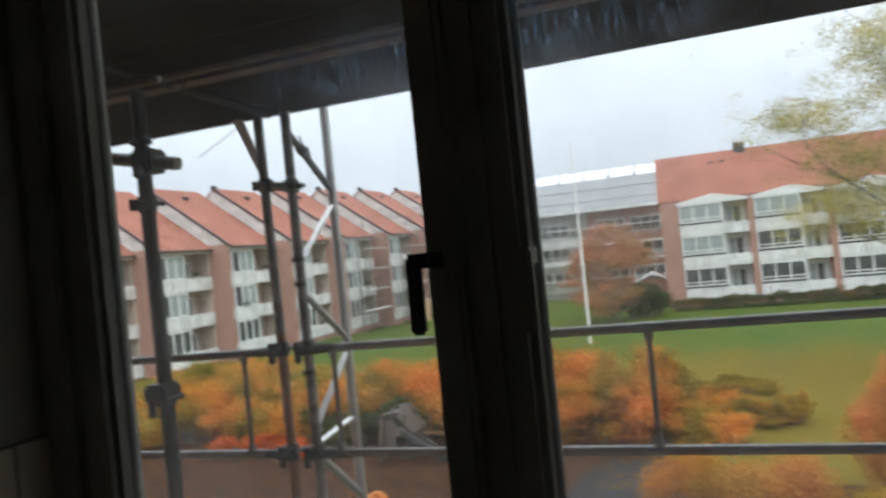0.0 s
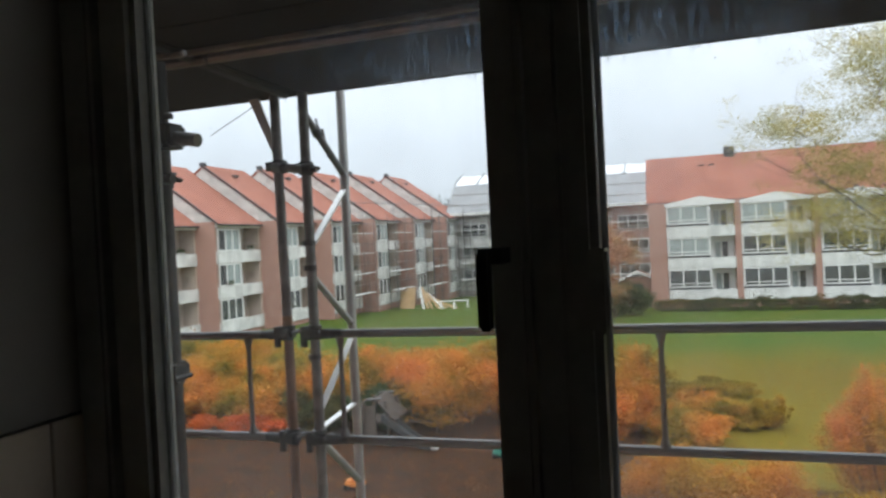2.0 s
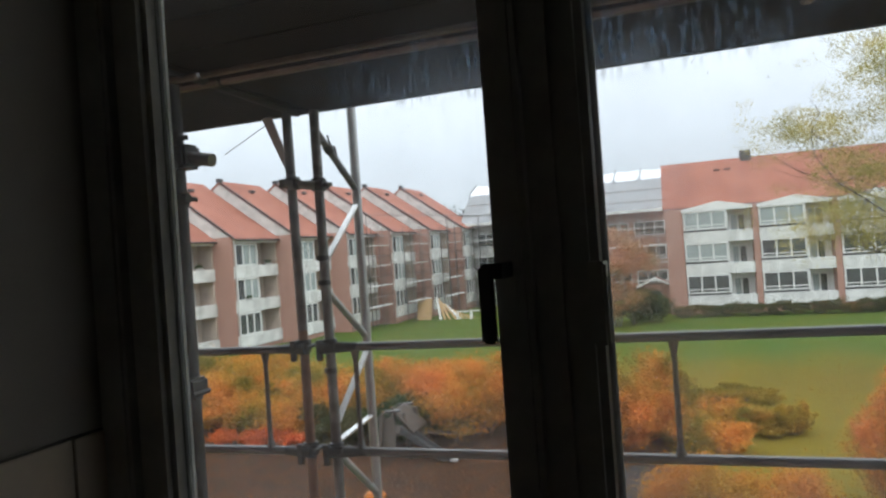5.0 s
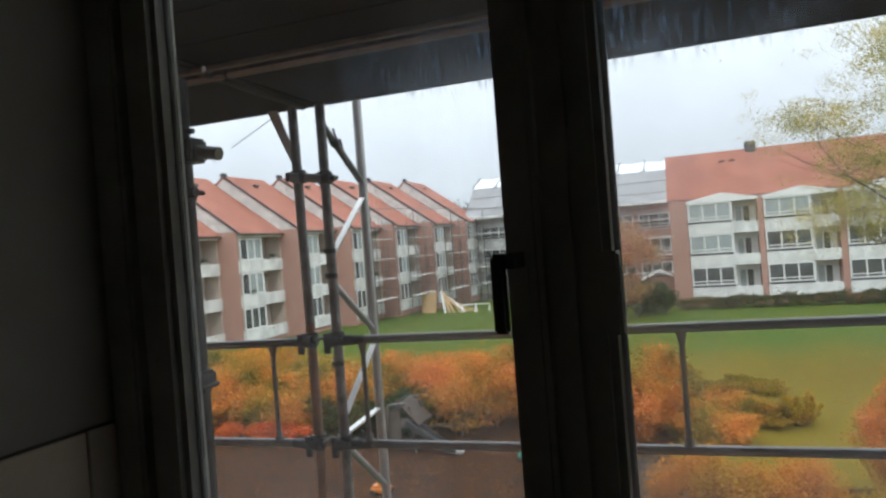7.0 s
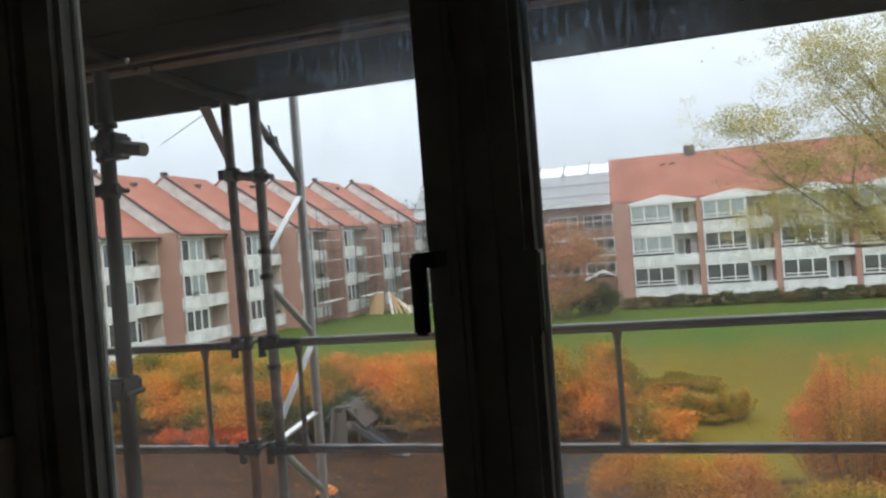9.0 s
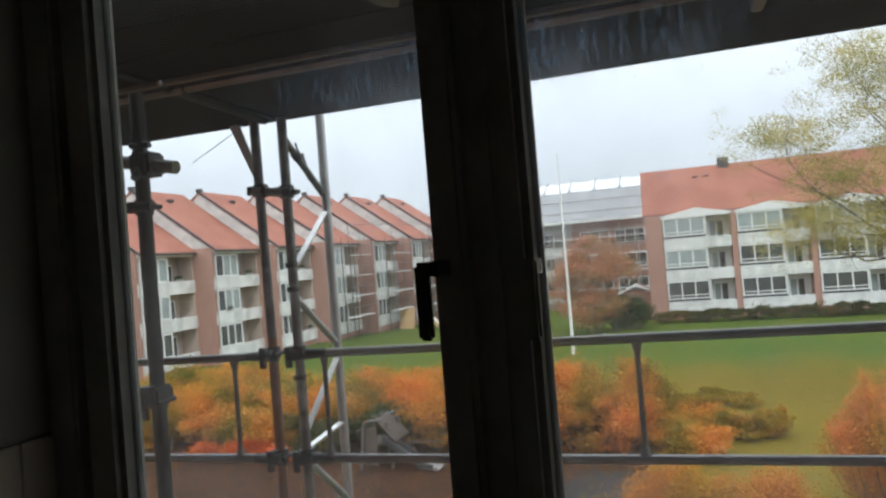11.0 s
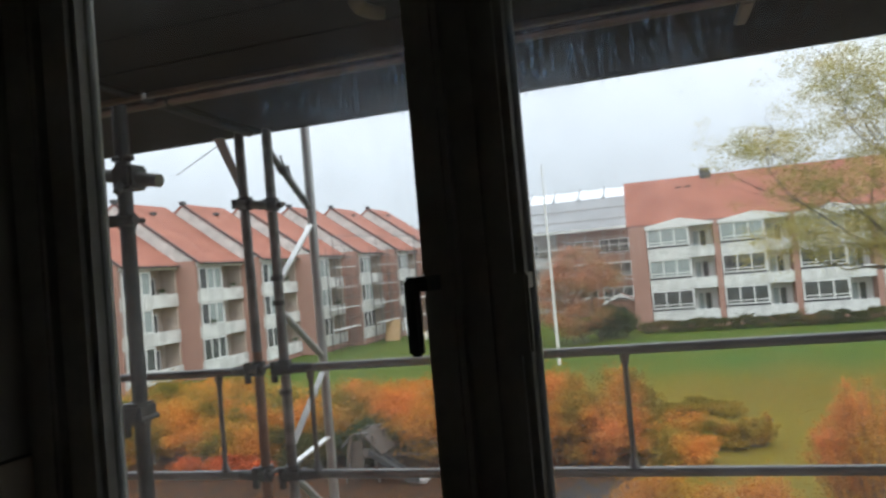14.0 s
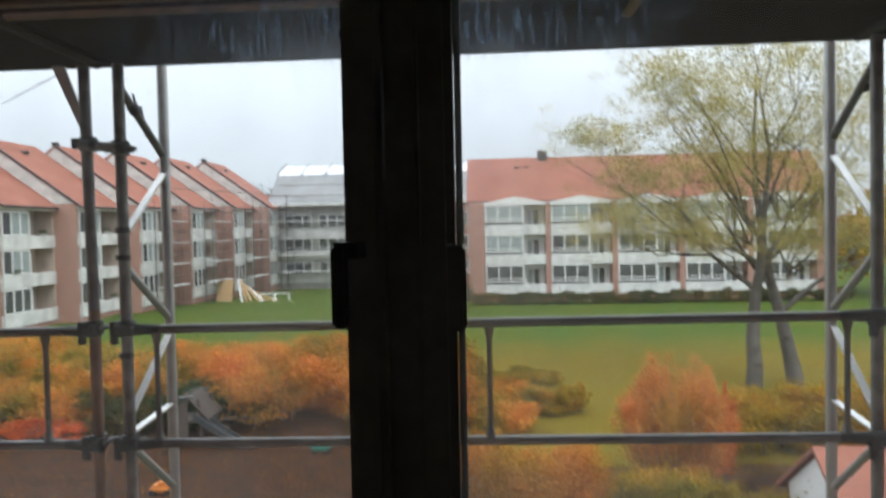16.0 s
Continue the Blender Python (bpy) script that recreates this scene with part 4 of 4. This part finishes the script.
def feathery_shrub(name, label, base, radius, height, stems, n, size, material, seed, group="autumn shrubs"):
    """A shrub of many upright stems that fan out, each with small leaves along its upper part."""
    t = thing(name, base, label, "shrub", group)
    rnd, nr = random.Random(seed), np.random.default_rng(seed)
    bm, cs = bmesh.new(), []
    for k in range(stems):
        ang, out = rnd.uniform(0, 2 * math.pi), rnd.uniform(0.1, 1) ** 0.6
        top = Vector((base[0] + radius * out * math.cos(ang), base[1] + radius * out * math.sin(ang), height * (1.04 - 0.42 * out ** 1.6) * rnd.uniform(0.86, 1.06)))
        root = Vector((base[0] + 0.3 * radius * out * math.cos(ang), base[1] + 0.3 * radius * out * math.sin(ang), 0))
        mid = root.lerp(top, 0.5) + Vector((0.12 * radius * math.cos(ang), 0.12 * radius * math.sin(ang), 0))
        tube(bm, root, mid, 0.02, 0.014, n=5)
        tube(bm, mid, top, 0.014, 0.004, n=5)
        m = n // stems
        f = nr.uniform(0.12, 1.0, size=(m, 1)) ** 0.75
        p = (1 - f) ** 2 * np.array(root) + 2 * f * (1 - f) * np.array(mid) + f ** 2 * np.array(top)
        cs.append(p + nr.normal(size=(m, 3)) * np.array((1, 1, 0.8)) * (0.05 + 0.13 * (1 - f)) * radius)
    part("stems", bm, M["bark"], t)
    c = np.concatenate(cs)
    me = leaves(c[c[:, 2] > 0.05] - np.array(base), size, nr)
    me.materials.append(M[material])
    new("foliage", me).parent = t
    return t


def limb(bm, a, d, length, r, depth, rnd, tips):
    a, d = Vector(a), Vector(d).normalized()
    segs = 3
    for s in range(segs):
        b = a + d * length / segs
        tube(bm, a, b, r, r * 0.82, n=7 if r > 0.05 else 5)
        a, r = b, r * 0.82
        d = (d + Vector((rnd.uniform(-1, 1), rnd.uniform(-1, 1), rnd.uniform(-0.3, 0.5))) * 0.18).normalized()
    tips.append(tuple(a))
    if depth:
        for _ in range(rnd.choice((2, 3))):
            nd = (d + Vector((rnd.uniform(-1, 1), rnd.uniform(-1, 1), rnd.uniform(-0.35, 0.6))) * 0.75).normalized()
            limb(bm, a, nd, length * rnd.uniform(0.6, 0.85), r * 0.66, depth - 1, rnd, tips)


def shrub(name, label, base, blobs, n, size, material, seed, category="shrub", group="autumn shrubs"):
    t = thing(name, base, label, category, group)
    rnd = random.Random(seed)
    bm = bmesh.new()
    for b in blobs:
        for _ in range(3):
            limb(bm, (b[0] * 0.7 + base[0] * 0.3 + rnd.uniform(-.3, .3), b[1], 0.0), (rnd.uniform(-.4, .4), rnd.uniform(-.4, .4), 1), b[2] * 0.7, 0.05, 1, rnd, [])
    part("stems", bm, M["bark"], t)
    crown("foliage", t, base, blobs, n, size, M[material], seed)
    return t


def blobs_of(x0, x1, y0, y1, h, k, seed, r=1.5):
    rnd = random.Random(seed)
    out = []
    for i in range(k):
        x = x0 + (x1 - x0) * (i + 0.5) / k + rnd.uniform(-0.4, 0.4)
        hh = h * rnd.uniform(0.78, 1.05)
        out.append((x, rnd.uniform(y0, y1), hh * 0.5, r * rnd.uniform(0.8, 1.25), r * rnd.uniform(0.8, 1.2), hh * 0.53))
    return out


shrub("acer_shrub", "broad orange and olive leaved shrub in autumn colour on soil", (-16, 25.5, 0), blobs_of(-23.5, -12.4, 23.2, 27.0, 2.75, 18, 11, 1.7), 120000, 0.055, "lmix", 21)
shrub("acer_shrub", "bright orange leaved shrub in autumn colour on soil", (-7, 27, 0), blobs_of(-12.2, -3.4, 24.4, 27.6, 2.7, 14, 12, 1.7), 110000, 0.055, "lorange", 22)
shrub("acer_shrub", "orange leaved shrub in autumn colour beside the lawn", (-2.6, 24.5, 0), blobs_of(-4.4, -1.2, 23, 25.4, 2.75, 6, 13, 1.25), 45000, 0.05, "lorange", 23)
shrub("low_shrub", "low wide olive and orange shrub beside the lawn", (0.2, 24.5, 0), blobs_of(-1.2, 1.4, 23, 26, 1.15, 5, 19, 1.0), 18000, 0.05, "lmix", 33)
shrub("olive_shrub", "flat spreading brown olive shrub on the lawn", (1.1, 31, 0), blobs_of(-0.6, 2.4, 30.2, 31.8, 0.5, 5, 45, 0.8), 11000, 0.05, "lolive", 46)
shrub("olive_shrub", "low dark olive shrub on the lawn's edge", (1.9, 26, 0), blobs_of(0.8, 2.6, 25.2, 26.6, 0.5, 4, 37, 0.7), 9000, 0.05, "lolive", 38)
feathery_shrub("olive_shrub", "thin upright yellow olive shrub on the lawn's edge", (2.9, 25.6, 0), 0.7, 1.15, 34, 5000, 0.035, "lyellow", 47)
shrub("clipped_shrub", "dense flat-topped orange brown shrub by the path", (0.5, 15.2, 0), blobs_of(-0.42, 1.25, 14.5, 15.7, 2.28, 7, 14, 0.66), 42000, 0.035, "lbrown", 24)
feathery_shrub("tall_shrub", "tall feathery orange leaved shrub in autumn colour", (4.45, 17.5, 0), 1.5, 3.65, 110, 50000, 0.027, "lfire", 25)
feathery_shrub("red_shrub", "narrow red leaved shrub in autumn colour", (5.9, 18.5, 0), 0.55, 2.85, 40, 9000, 0.035, "lred", 34)
shrub("yellow_shrub", "yellow leaved shrub under the tree", (9.5, 21, 0), blobs_of(6.9, 12.5, 19.5, 22.5, 2.0, 9, 16, 1.15), 44000, 0.05, "lyellow", 26)
shrub("yellow_shrub", "low yellow orange shrub by the path", (3.9, 15.4, 0), blobs_of(3.0, 5.0, 15.0, 16.0, 1.45, 5, 48, 0.75), 22000, 0.04, "lyellow", 49)
shrub("olive_shrub", "dark olive shrub by the garden shed", (4.9, 13.5, 0), blobs_of(3.9, 6.0, 13, 14.3, 1.6, 5, 35, 0.75), 18000, 0.045, "lolive", 36)
shrub("evergreen_shrub", "dark green shrub behind the slide", (-10.3, 24.0, 0), blobs_of(-11.4, -9.6, 23.2, 23.9, 1.75, 4, 39, 0.7), 20000, 0.05, "ldark", 40)
# added dark foliage where there is only a shaded hollow among the shrubs
shrub("evergreen_shrub", "dark brown green shrub added for the shaded hollow between orange shrubs", (-13.2, 22.9, 0), blobs_of(-13.9, -12.4, 22.6, 23.3, 1.5, 3, 55, 0.7), 14000, 0.045, "lhedge", 56)
shrub("red_shrub", "small bright red orange shrub on soil", (-15.6, 22.0, 0), blobs_of(-17.4, -13.9, 21.8, 22.3, 0.75, 6, 43, 0.5), 10000, 0.045, "lred", 44)
shrub("corner_tree", "small tree with orange autumn crown near the flats", (-5.5, 57, 0), [(-5.5, 57, 6.0, 2.1, 2.2, 2.5), (-4.4, 57.4, 4.6, 1.8, 2, 1.9), (-7.2, 57, 4.6, 2.0, 2, 2.2), (-6, 56.5, 2.2, 2.6, 2, 1.5), (-8.4, 57, 3.2, 1.4, 1.5, 1.6)], 19000, 0.085, "ldusty", 28, "tree", "")
shrub("evergreen_shrub", "dark green rounded shrub near the flats", (-3.4, 59, 0), [(-3.3, 59, 1.4, 1.5, 1.3, 1.3), (-4.9, 58.6, 1.0, 1.3, 1.0, 0.9), (-2.4, 59.2, 1.0, 0.9, 0.9, 1.0)], 6000, 0.1, "ldark", 29, "shrub", "")

hb = [(-0.6 + 1.25 * i, 61.5 + 0.1 * math.sin(i), 0.5, 0.95, 0.7, 0.55 + 0.12 * math.sin(2.3 * i)) for i in range(26)]
hedge = thing("hedge", (16, 61.5, 0), "low clipped hedge along the flats", "hedge")
crown("foliage", hedge, (16, 61.5, 0), hb, 26000, 0.09, M["lhedge"], 31)

# big tree with pale yellow-green crown
tb = (11.4, 29.4, 0)
tree = thing("large_tree", tb, "large tree with two trunks and thin yellow green leaves", "tree")
rnd = random.Random(41)
bm, tips = bmesh.new(), []
for x, y, lean, limbs in (
    (10.95, 29.4, 0.06, ((3, -1.0, 0.85, 3.4), (4, -1.0, 0.7, 3.8), (4, 0.6, 0.9, 2.6), (5, -0.7, 1.0, 3.8), (6, 0.5, 1.0, 2.8), (7, -0.6, 0.9, 3.4), (8, 0.5, 0.7, 2.6))),
    (12.9, 29.9, -0.12, ((2, 0.8, 0.6, 3.0), (3, -0.7, 0.9, 2.8), (4, 0.9, 0.8, 3.2), (5, -0.6, 1.0, 3.2), (6, 0.8, 0.8, 3.2), (7, -0.5, 1.0, 2.8), (8, 0.7, 1.0, 2.8)))):
    a, r = Vector((x, y, -0.1)), 0.36
    for k in range(9):
        b = a + Vector((lean + rnd.uniform(-0.16, 0.16), rnd.uniform(-0.12, 0.12), 1.05))
        tube(bm, a, b, r, r * 0.87, n=12)
        a, r = b, r * 0.87
        for kk, dx, dz, ln in limbs:
            if kk == k:
                limb(bm, a, (dx, rnd.uniform(-0.6, 0.6), dz), ln, r * 0.6, 3, rnd, tips)
    limb(bm, a, (0, 0.1, 1), 2.4, r, 3, rnd, tips)
# boughs that reach into the lobes of the crown; twigs end in clumps of leaves
LOBES = ((4.5, 29.2, 10.6, 1.9, 1.5, 0.95), (7.9, 29.3, 12.4, 2.1, 2.4, 2.0), (11.8, 29.8, 12.3, 3.6, 3.2, 3.4), (5.1, 29.0, 7.2, 2.2, 1.8, 1.0), (8.0, 28.8, 6.9, 1.9, 1.8, 1.0), (14.6, 29.6, 8.6, 2.8, 2.8, 2.8), (9.6, 29.6, 9.4, 2.0, 2.2, 1.5), (12.0, 29.0, 6.6, 1.8, 1.8, 1.1), (6.2, 29.2, 9.1, 1.7, 1.5, 0.9))
nr = np.random.default_rng(42)
ends = []
for lobe, (rootx, rooty, rootz), count in zip(LOBES, ((9.2, 29.3, 5.9), (10.9, 29.5, 6.5), (12.2, 29.8, 7.0), (9.2, 29.3, 5.6), (10.6, 29.4, 4.4), (12.6, 29.9, 4.8), (10.9, 29.5, 6.0), (12.5, 29.9, 4.6), (9.2, 29.3, 5.9)), (3, 4, 6, 3, 3, 5, 3, 3, 2)):
    for _ in range(count):
        d = nr.normal(size=3)
        d *= nr.uniform(0.3, 0.95) / np.linalg.norm(d)
        end = Vector(lobe[:3]) + Vector(d * np.array(lobe[3:]))
        a, b0 = Vector((rootx, rooty, rootz)), Vector((rootx, rooty, rootz))
        way, r = end - a, 0.05
        bend = Vector(nr.normal(size=3)) * 0.16 * way.length
        for q in range(1, 7):
            f = q / 6
            b1 = a + way * f + bend * math.sin(math.pi * f) + Vector(nr.normal(size=3)) * 0.16
            tube(bm, b0, b1, r, r * 0.76, n=6)
            if q > 2:
                for _ in range(3):
                    tw = b1 + Vector(nr.normal(size=3) * np.array((0.6, 0.6, 0.4)))
                    tube(bm, b1, tw, 0.013, 0.005, n=4)
                    ends.append(tuple(tw))
            b0, r = b1, r * 0.76
        ends.append(tuple(end))
part("trunk", bm, M["bark"], tree, "two dark forked trunks with limbs")
inside = lambda p: any(sum(((p[i] - q[i]) / (1.12 * q[3 + i])) ** 2 for i in range(3)) < 1 for q in LOBES)
tp = np.array([t for t in tips + ends if t[2] > 4.9 and inside(t)])
clump = tp[nr.integers(0, len(tp), 1000)] + nr.normal(size=(1000, 3)) * np.array([0.35, 0.35, 0.25])
share = np.array([q[3] * q[4] * q[5] for q in LOBES]) ** 0.55
which = nr.choice(len(LOBES), 1500, p=share / share.sum())
dirs = nr.normal(size=(1500, 3))
dirs *= 0.55
lobe = np.array(LOBES)[which]
clump = np.concatenate([clump, lobe[:, :3] + dirs * lobe[:, 3:]])
pick = clump[nr.integers(0, len(clump), 160000)]
cl = pick + nr.normal(size=pick.shape) * np.array([0.21, 0.21, 0.14]) - np.array(tb)
me = leaves(cl, 0.034, nr)
me.materials.append(M["lgreen"])
cr = new("crown", me)
cr.parent = tree
shrub("far_tree", "autumn tree with brown orange crown beyond the flats", (38, 66, 0), [(38, 66, 6, 5, 4, 4), (35, 64, 4, 3, 3, 3), (43, 68, 6, 5, 4, 5)], 12000, 0.22, "lyellow", 51, "tree", "")

shrub("far_tree", "tree far behind the terrace, its leaves paled for haze", (-44, 140, 0), [(-47, 140, 9, 5, 4, 8.4), (-40, 141, 8, 5, 4, 8.0), (-34, 139, 8, 4, 4, 7.4), (-53, 141, 9, 4, 4, 8.8)], 9000, 0.3, "lfar", 57, "tree", "")

# fallen leaves on the soil
nr = np.random.default_rng(61)
n = 2200
fl = np.stack([nr.uniform(-20, -1.5, n), nr.uniform(11, 23.5, n), nr.uniform(0.02, 0.05, n)], 1)
me = leaves(fl, 0.03, nr, 0.8)
me.materials.append(M["lpale"])
tagged(new("fallen_leaves", me), "yellow and orange fallen leaves strewn on soil", "leaves", kind="stuff")

n = 11000
fl = np.stack([nr.uniform(-3, 20, n), 19 + 21 * nr.uniform(0, 1, n) ** 1.9, nr.uniform(0.02, 0.06, n)], 1)
me = leaves(fl, 0.03, nr, 0.8)
me.materials.append(M["lyellow"])
tagged(new("lawn_leaves", me), "yellow fallen leaves scattered over the lawn", "leaves", kind="stuff")

# ---- playground and yard ----
sl = thing("playground_slide", (-9.8, 21.7, 0), "small wooden playground tower with dark grey slide", "slide")
for x, y in ((-10.6, 21.3), (-9.5, 21.5), (-10.6, 22.5), (-9.5, 22.7)):
    part("post", tube(bmesh.new(), (x, y, 0), (x * 0.7 - 10.05 * 0.3, y * 0.8 + 22 * 0.2, 1.55), 0.07, n=8), M["woodg"], sl)
part("platform", bbox(-10.5, -9.6, 21.5, 22.5, 0.8, 0.88, 0.01), M["woodg"], sl)
part("side_panel", bbox(-10.5, -10.0, 21.47, 21.5, 0.1, 1.4, 0.01), M["woodg"], sl)
for y in (21.45, 22.6):
    part("arch_bar", tube(bmesh.new(), (-10.75, y, 1.2), (-10.3, y, 1.62), 0.045, n=8), M["galv"], sl)
    part("arch_bar", tube(bmesh.new(), (-10.3, y, 1.62), (-9.75, y, 1.66), 0.045, n=8), M["galv"], sl)
part("roof_board", prism(bmesh.new(), [(-10.0, 21.4, 1.7), (-9.3, 21.4, 0.95), (-9.3, 21.4, 0.9), (-10.0, 21.4, 1.64)], (0, 1.3, 0)), M["woodd"], sl)
bm = bmesh.new()
for y in (21.15, 21.65):
    prism(bm, [(-9.7, y, 1.0), (-8.35, y, 0.12), (-7.95, y, 0.1), (-7.95, y, 0.25), (-8.3, y, 0.28), (-9.65, y, 1.2)], (0, 0.05, 0))
part("slide_side", bm, M["slate"], sl, "dark grey slide edge")
bm = prism(bmesh.new(), [(-9.7, 21.2, 0.95), (-8.35, 21.2, 0.1), (-7.95, 21.2, 0.08), (-7.95, 21.2, 0.12), (-8.33, 21.2, 0.16), (-9.65, 21.2, 1.02)], (0, 0.45, 0))
part("slide_bed", bm, M["slate"], sl)
part("slide_end", prism(bmesh.new(), [(-8.4, 21.17, 0.1), (-7.75, 21.17, 0.06), (-7.7, 21.17, 0.12), (-8.36, 21.17, 0.19)], (0, 0.5, 0)), M["alu"], sl, "pale worn metal end of the slide")
bench = thing("garden_table", (-8.9, 23.9, 0), "grey weathered wooden table with benches", "table")
part("tabletop", bbox(-9.9, -8.2, 23.6, 24.4, 0.70, 0.76, 0.01), M["woodg"], bench)
for y in (23.1, 24.7):
    part("bench_seat", bbox(-9.9, -8.2, y, y + 0.28, 0.42, 0.47, 0.01), M["woodg"], bench)
for x in (-9.6, -8.5):
    part("leg", prism(bmesh.new(), [(x, 23.2, 0), (x, 23.35, 0), (x, 24.1, 0.7), (x, 23.95, 0.7)], (0.08, 0, 0)), M["woodg"], bench)
    part("leg", prism(bmesh.new(), [(x + 0.09, 24.8, 0), (x + 0.09, 24.65, 0), (x + 0.09, 23.9, 0.7), (x + 0.09, 24.05, 0.7)], (0.08, 0, 0)), M["woodg"], bench)


def toy(name, x, y, m, label):
    bm = bbox(x - 0.28, x + 0.28, y - 0.2, y + 0.2, 0.06, 0.26, 0.06)
    t = thing(name, (x, y, 0), label, "toy")
    part("body", bm, M[m], t)
    for dx in (-0.2, 0.2):
        part("wheel", tube(bmesh.new(), (x + dx, y - 0.22, 0.08), (x + dx, y + 0.22, 0.08), 0.08, n=12), M["darkst"], t)
    part("seat", bbox(x - 0.1, x + 0.14, y - 0.12, y + 0.12, 0.262, 0.34, 0.03), M[m], t)


toy("toy_cart", -5.5, 21.0, "green", "green plastic toy cart on the soil")
toy("toy_cart", -9.0, 17.6, "orangep", "orange plastic toy cart on the soil")

tim = (-25.6, 67.5, 0)
stack = thing("timber_stack", tim, "brown board panel and raw planks leaning together", "timber")
part("board", prism(bmesh.new(), [(-27.6, 67.9, 0), (-25.9, 67.7, 0), (-25.9, 68.3, 2.2), (-27.6, 68.5, 2.2)], (0, 0.06, 0)), M["wood"], stack, "brown board panel")
rt = random.Random(9)
for k in range(8):
    x, lean, hgt = -25.3 + 0.2 * k + rt.uniform(-0.1, 0.1), 0.5 + 0.3 * k, 2.35 - 0.22 * k + rt.uniform(-0.15, 0.15)
    m = M["wood"] if k % 4 else M["dirtw"]
    part("plank", prism(bmesh.new(), [(x + lean, 67.2 + 0.1 * k, 0), (x + lean + 0.25, 67.2 + 0.1 * k, 0), (x + 0.15, 68.0 + 0.1 * k, hgt), (x - 0.1, 68.0 + 0.1 * k, hgt)], (0, 0.06, 0)), m, stack, "" if k % 4 else "pale plank")
for x, y in ((-22.0, 67.0), (-20.6, 67.3)):
    tr = thing("trestle", (x, y, 0), "white builder's trestle on the lawn", "trestle", "trestles")
    part("top_bar", bbox(x - 0.8, x + 0.8, y - 0.06, y + 0.06, 0.75, 0.85, 0.01), M["white"], tr)
    for dx in (-0.7, 0.7):
        for dy in (-0.35, 0.35):
            part("leg", tube(bmesh.new(), (x + dx, y + dy, 0), (x + dx, y, 0.78), 0.04, n=6), M["white"], tr)

porch = thing("entrance_porch", (-2.9, 66.3, 0), "brick entrance porch with white gable boards", "porch")
part("wall", bbox(-4.4, -1.77, 65.6, 67.5, 0, 2.7), M["brick"], porch)
part("roof", prism(bmesh.new(), [(-4.6, 65.3, 2.6), (-3.0, 65.3, 3.35), (-1.78, 65.3, 2.78), (-1.78, 65.3, 2.7), (-3.0, 65.3, 3.25), (-4.6, 65.3, 2.5)], (0, 2.2, 0)), M["roof"], porch)
part("bargeboard", prism(bmesh.new(), [(-4.65, 65.18, 2.6), (-3.0, 65.18, 3.42), (-1.8, 65.18, 2.8), (-1.8, 65.18, 2.6), (-3.0, 65.18, 3.2), (-4.65, 65.18, 2.4)], (0, 0.1, 0)), M["white"], porch, "white gable board")
part("door", bbox(-3.5, -2.5, 65.55, 65.6, 0, 2.1), M["dark"], porch)

shed = thing("garden_shed", (7.2, 12.6, 0), "small shed with orange tiled roof and white gable", "shed")
part("wall", bbox(5.75, 9.6, 11.3, 13.9, 0, 1.7), M["render"], shed, "white shed wall")
part("gable", prism(bmesh.new(), [(5.72, 11.3, 1.7), (5.72, 13.9, 1.7), (5.72, 12.6, 2.72)], (0.1, 0, 0)), M["render"], shed, "white gable")
for a, b in ((11.0, 12.6), (14.2, 12.6)):
    part("roof", prism(bmesh.new(), [(5.6, a, 1.5), (5.6, b, 2.78), (5.6, b, 2.86), (5.6, a, 1.58)], (4.2, 0, 0)), M["roof"], shed, "orange tiled roof slope")

# scaffold along the far houses of the terrace
for i in range(2, 7):
    fx, fy = LX + STEP * i + 1.2, LY + UL * i + 0.4
    sc = thing("facade_scaffold", (fx, fy, 0), "grey tube scaffold in front of a terraced house", "scaffold", "terrace scaffolds")
    for k in range(3):
        for dx in (0, 0.8):
            part("standard", tube(bmesh.new(), (fx + dx, fy + 2.6 * k, 0), (fx + dx, fy + 2.6 * k, 11.15 if dx and not k else 10.0), 0.045, n=6), M["galv"], sc)
    part("top_rail", tube(bmesh.new(), (fx + 0.8, fy, 11.1), (fx + 0.8 + STEP, fy + UL, 11.1), 0.045, n=6), M["galv"], sc)
    for z in (2.1, 4.1, 6.1, 8.1):
        part("deck", bbox(fx - 0.05, fx + 0.8, fy, fy + 5.3, z, z + 0.06), M["dirtw"], sc)
        part("guard_tube", tube(bmesh.new(), (fx + 0.8, fy, z + 1.0), (fx + 0.8, fy + 5.3, z + 1.0), 0.04, n=6), M["galv"], sc)
for x in range(-25, -2, 4):
    sc = thing("facade_scaffold", (x, TY - 1.4, 0), "pale tube scaffold with boards before the wrapped building", "scaffold", "wrapped building scaffolds")
    for dx in (0, 2):
        part("standard", tube(bmesh.new(), (x + dx, TY - 1.4, 0), (x + dx, TY - 1.4, 10.3), 0.05, n=6), M["alu"], sc)
    for z in (2.1, 4.1, 6.1, 8.1):
        part("deck", bbox(x, x + 3.9, TY - 1.4, TY - 0.5, z, z + 0.12), M["dirtw"], sc)
        part("guard_tube", tube(bmesh.new(), (x, TY - 1.4, z + 1.0), (x + 3.9, TY - 1.4, z + 1.0), 0.04, n=6), M["alu"], sc)
    part("brace", tube(bmesh.new(), (x, TY - 1.45, 2.1), (x + 3.9, TY - 1.45, 6.1), 0.04, n=6), M["alu"], sc)
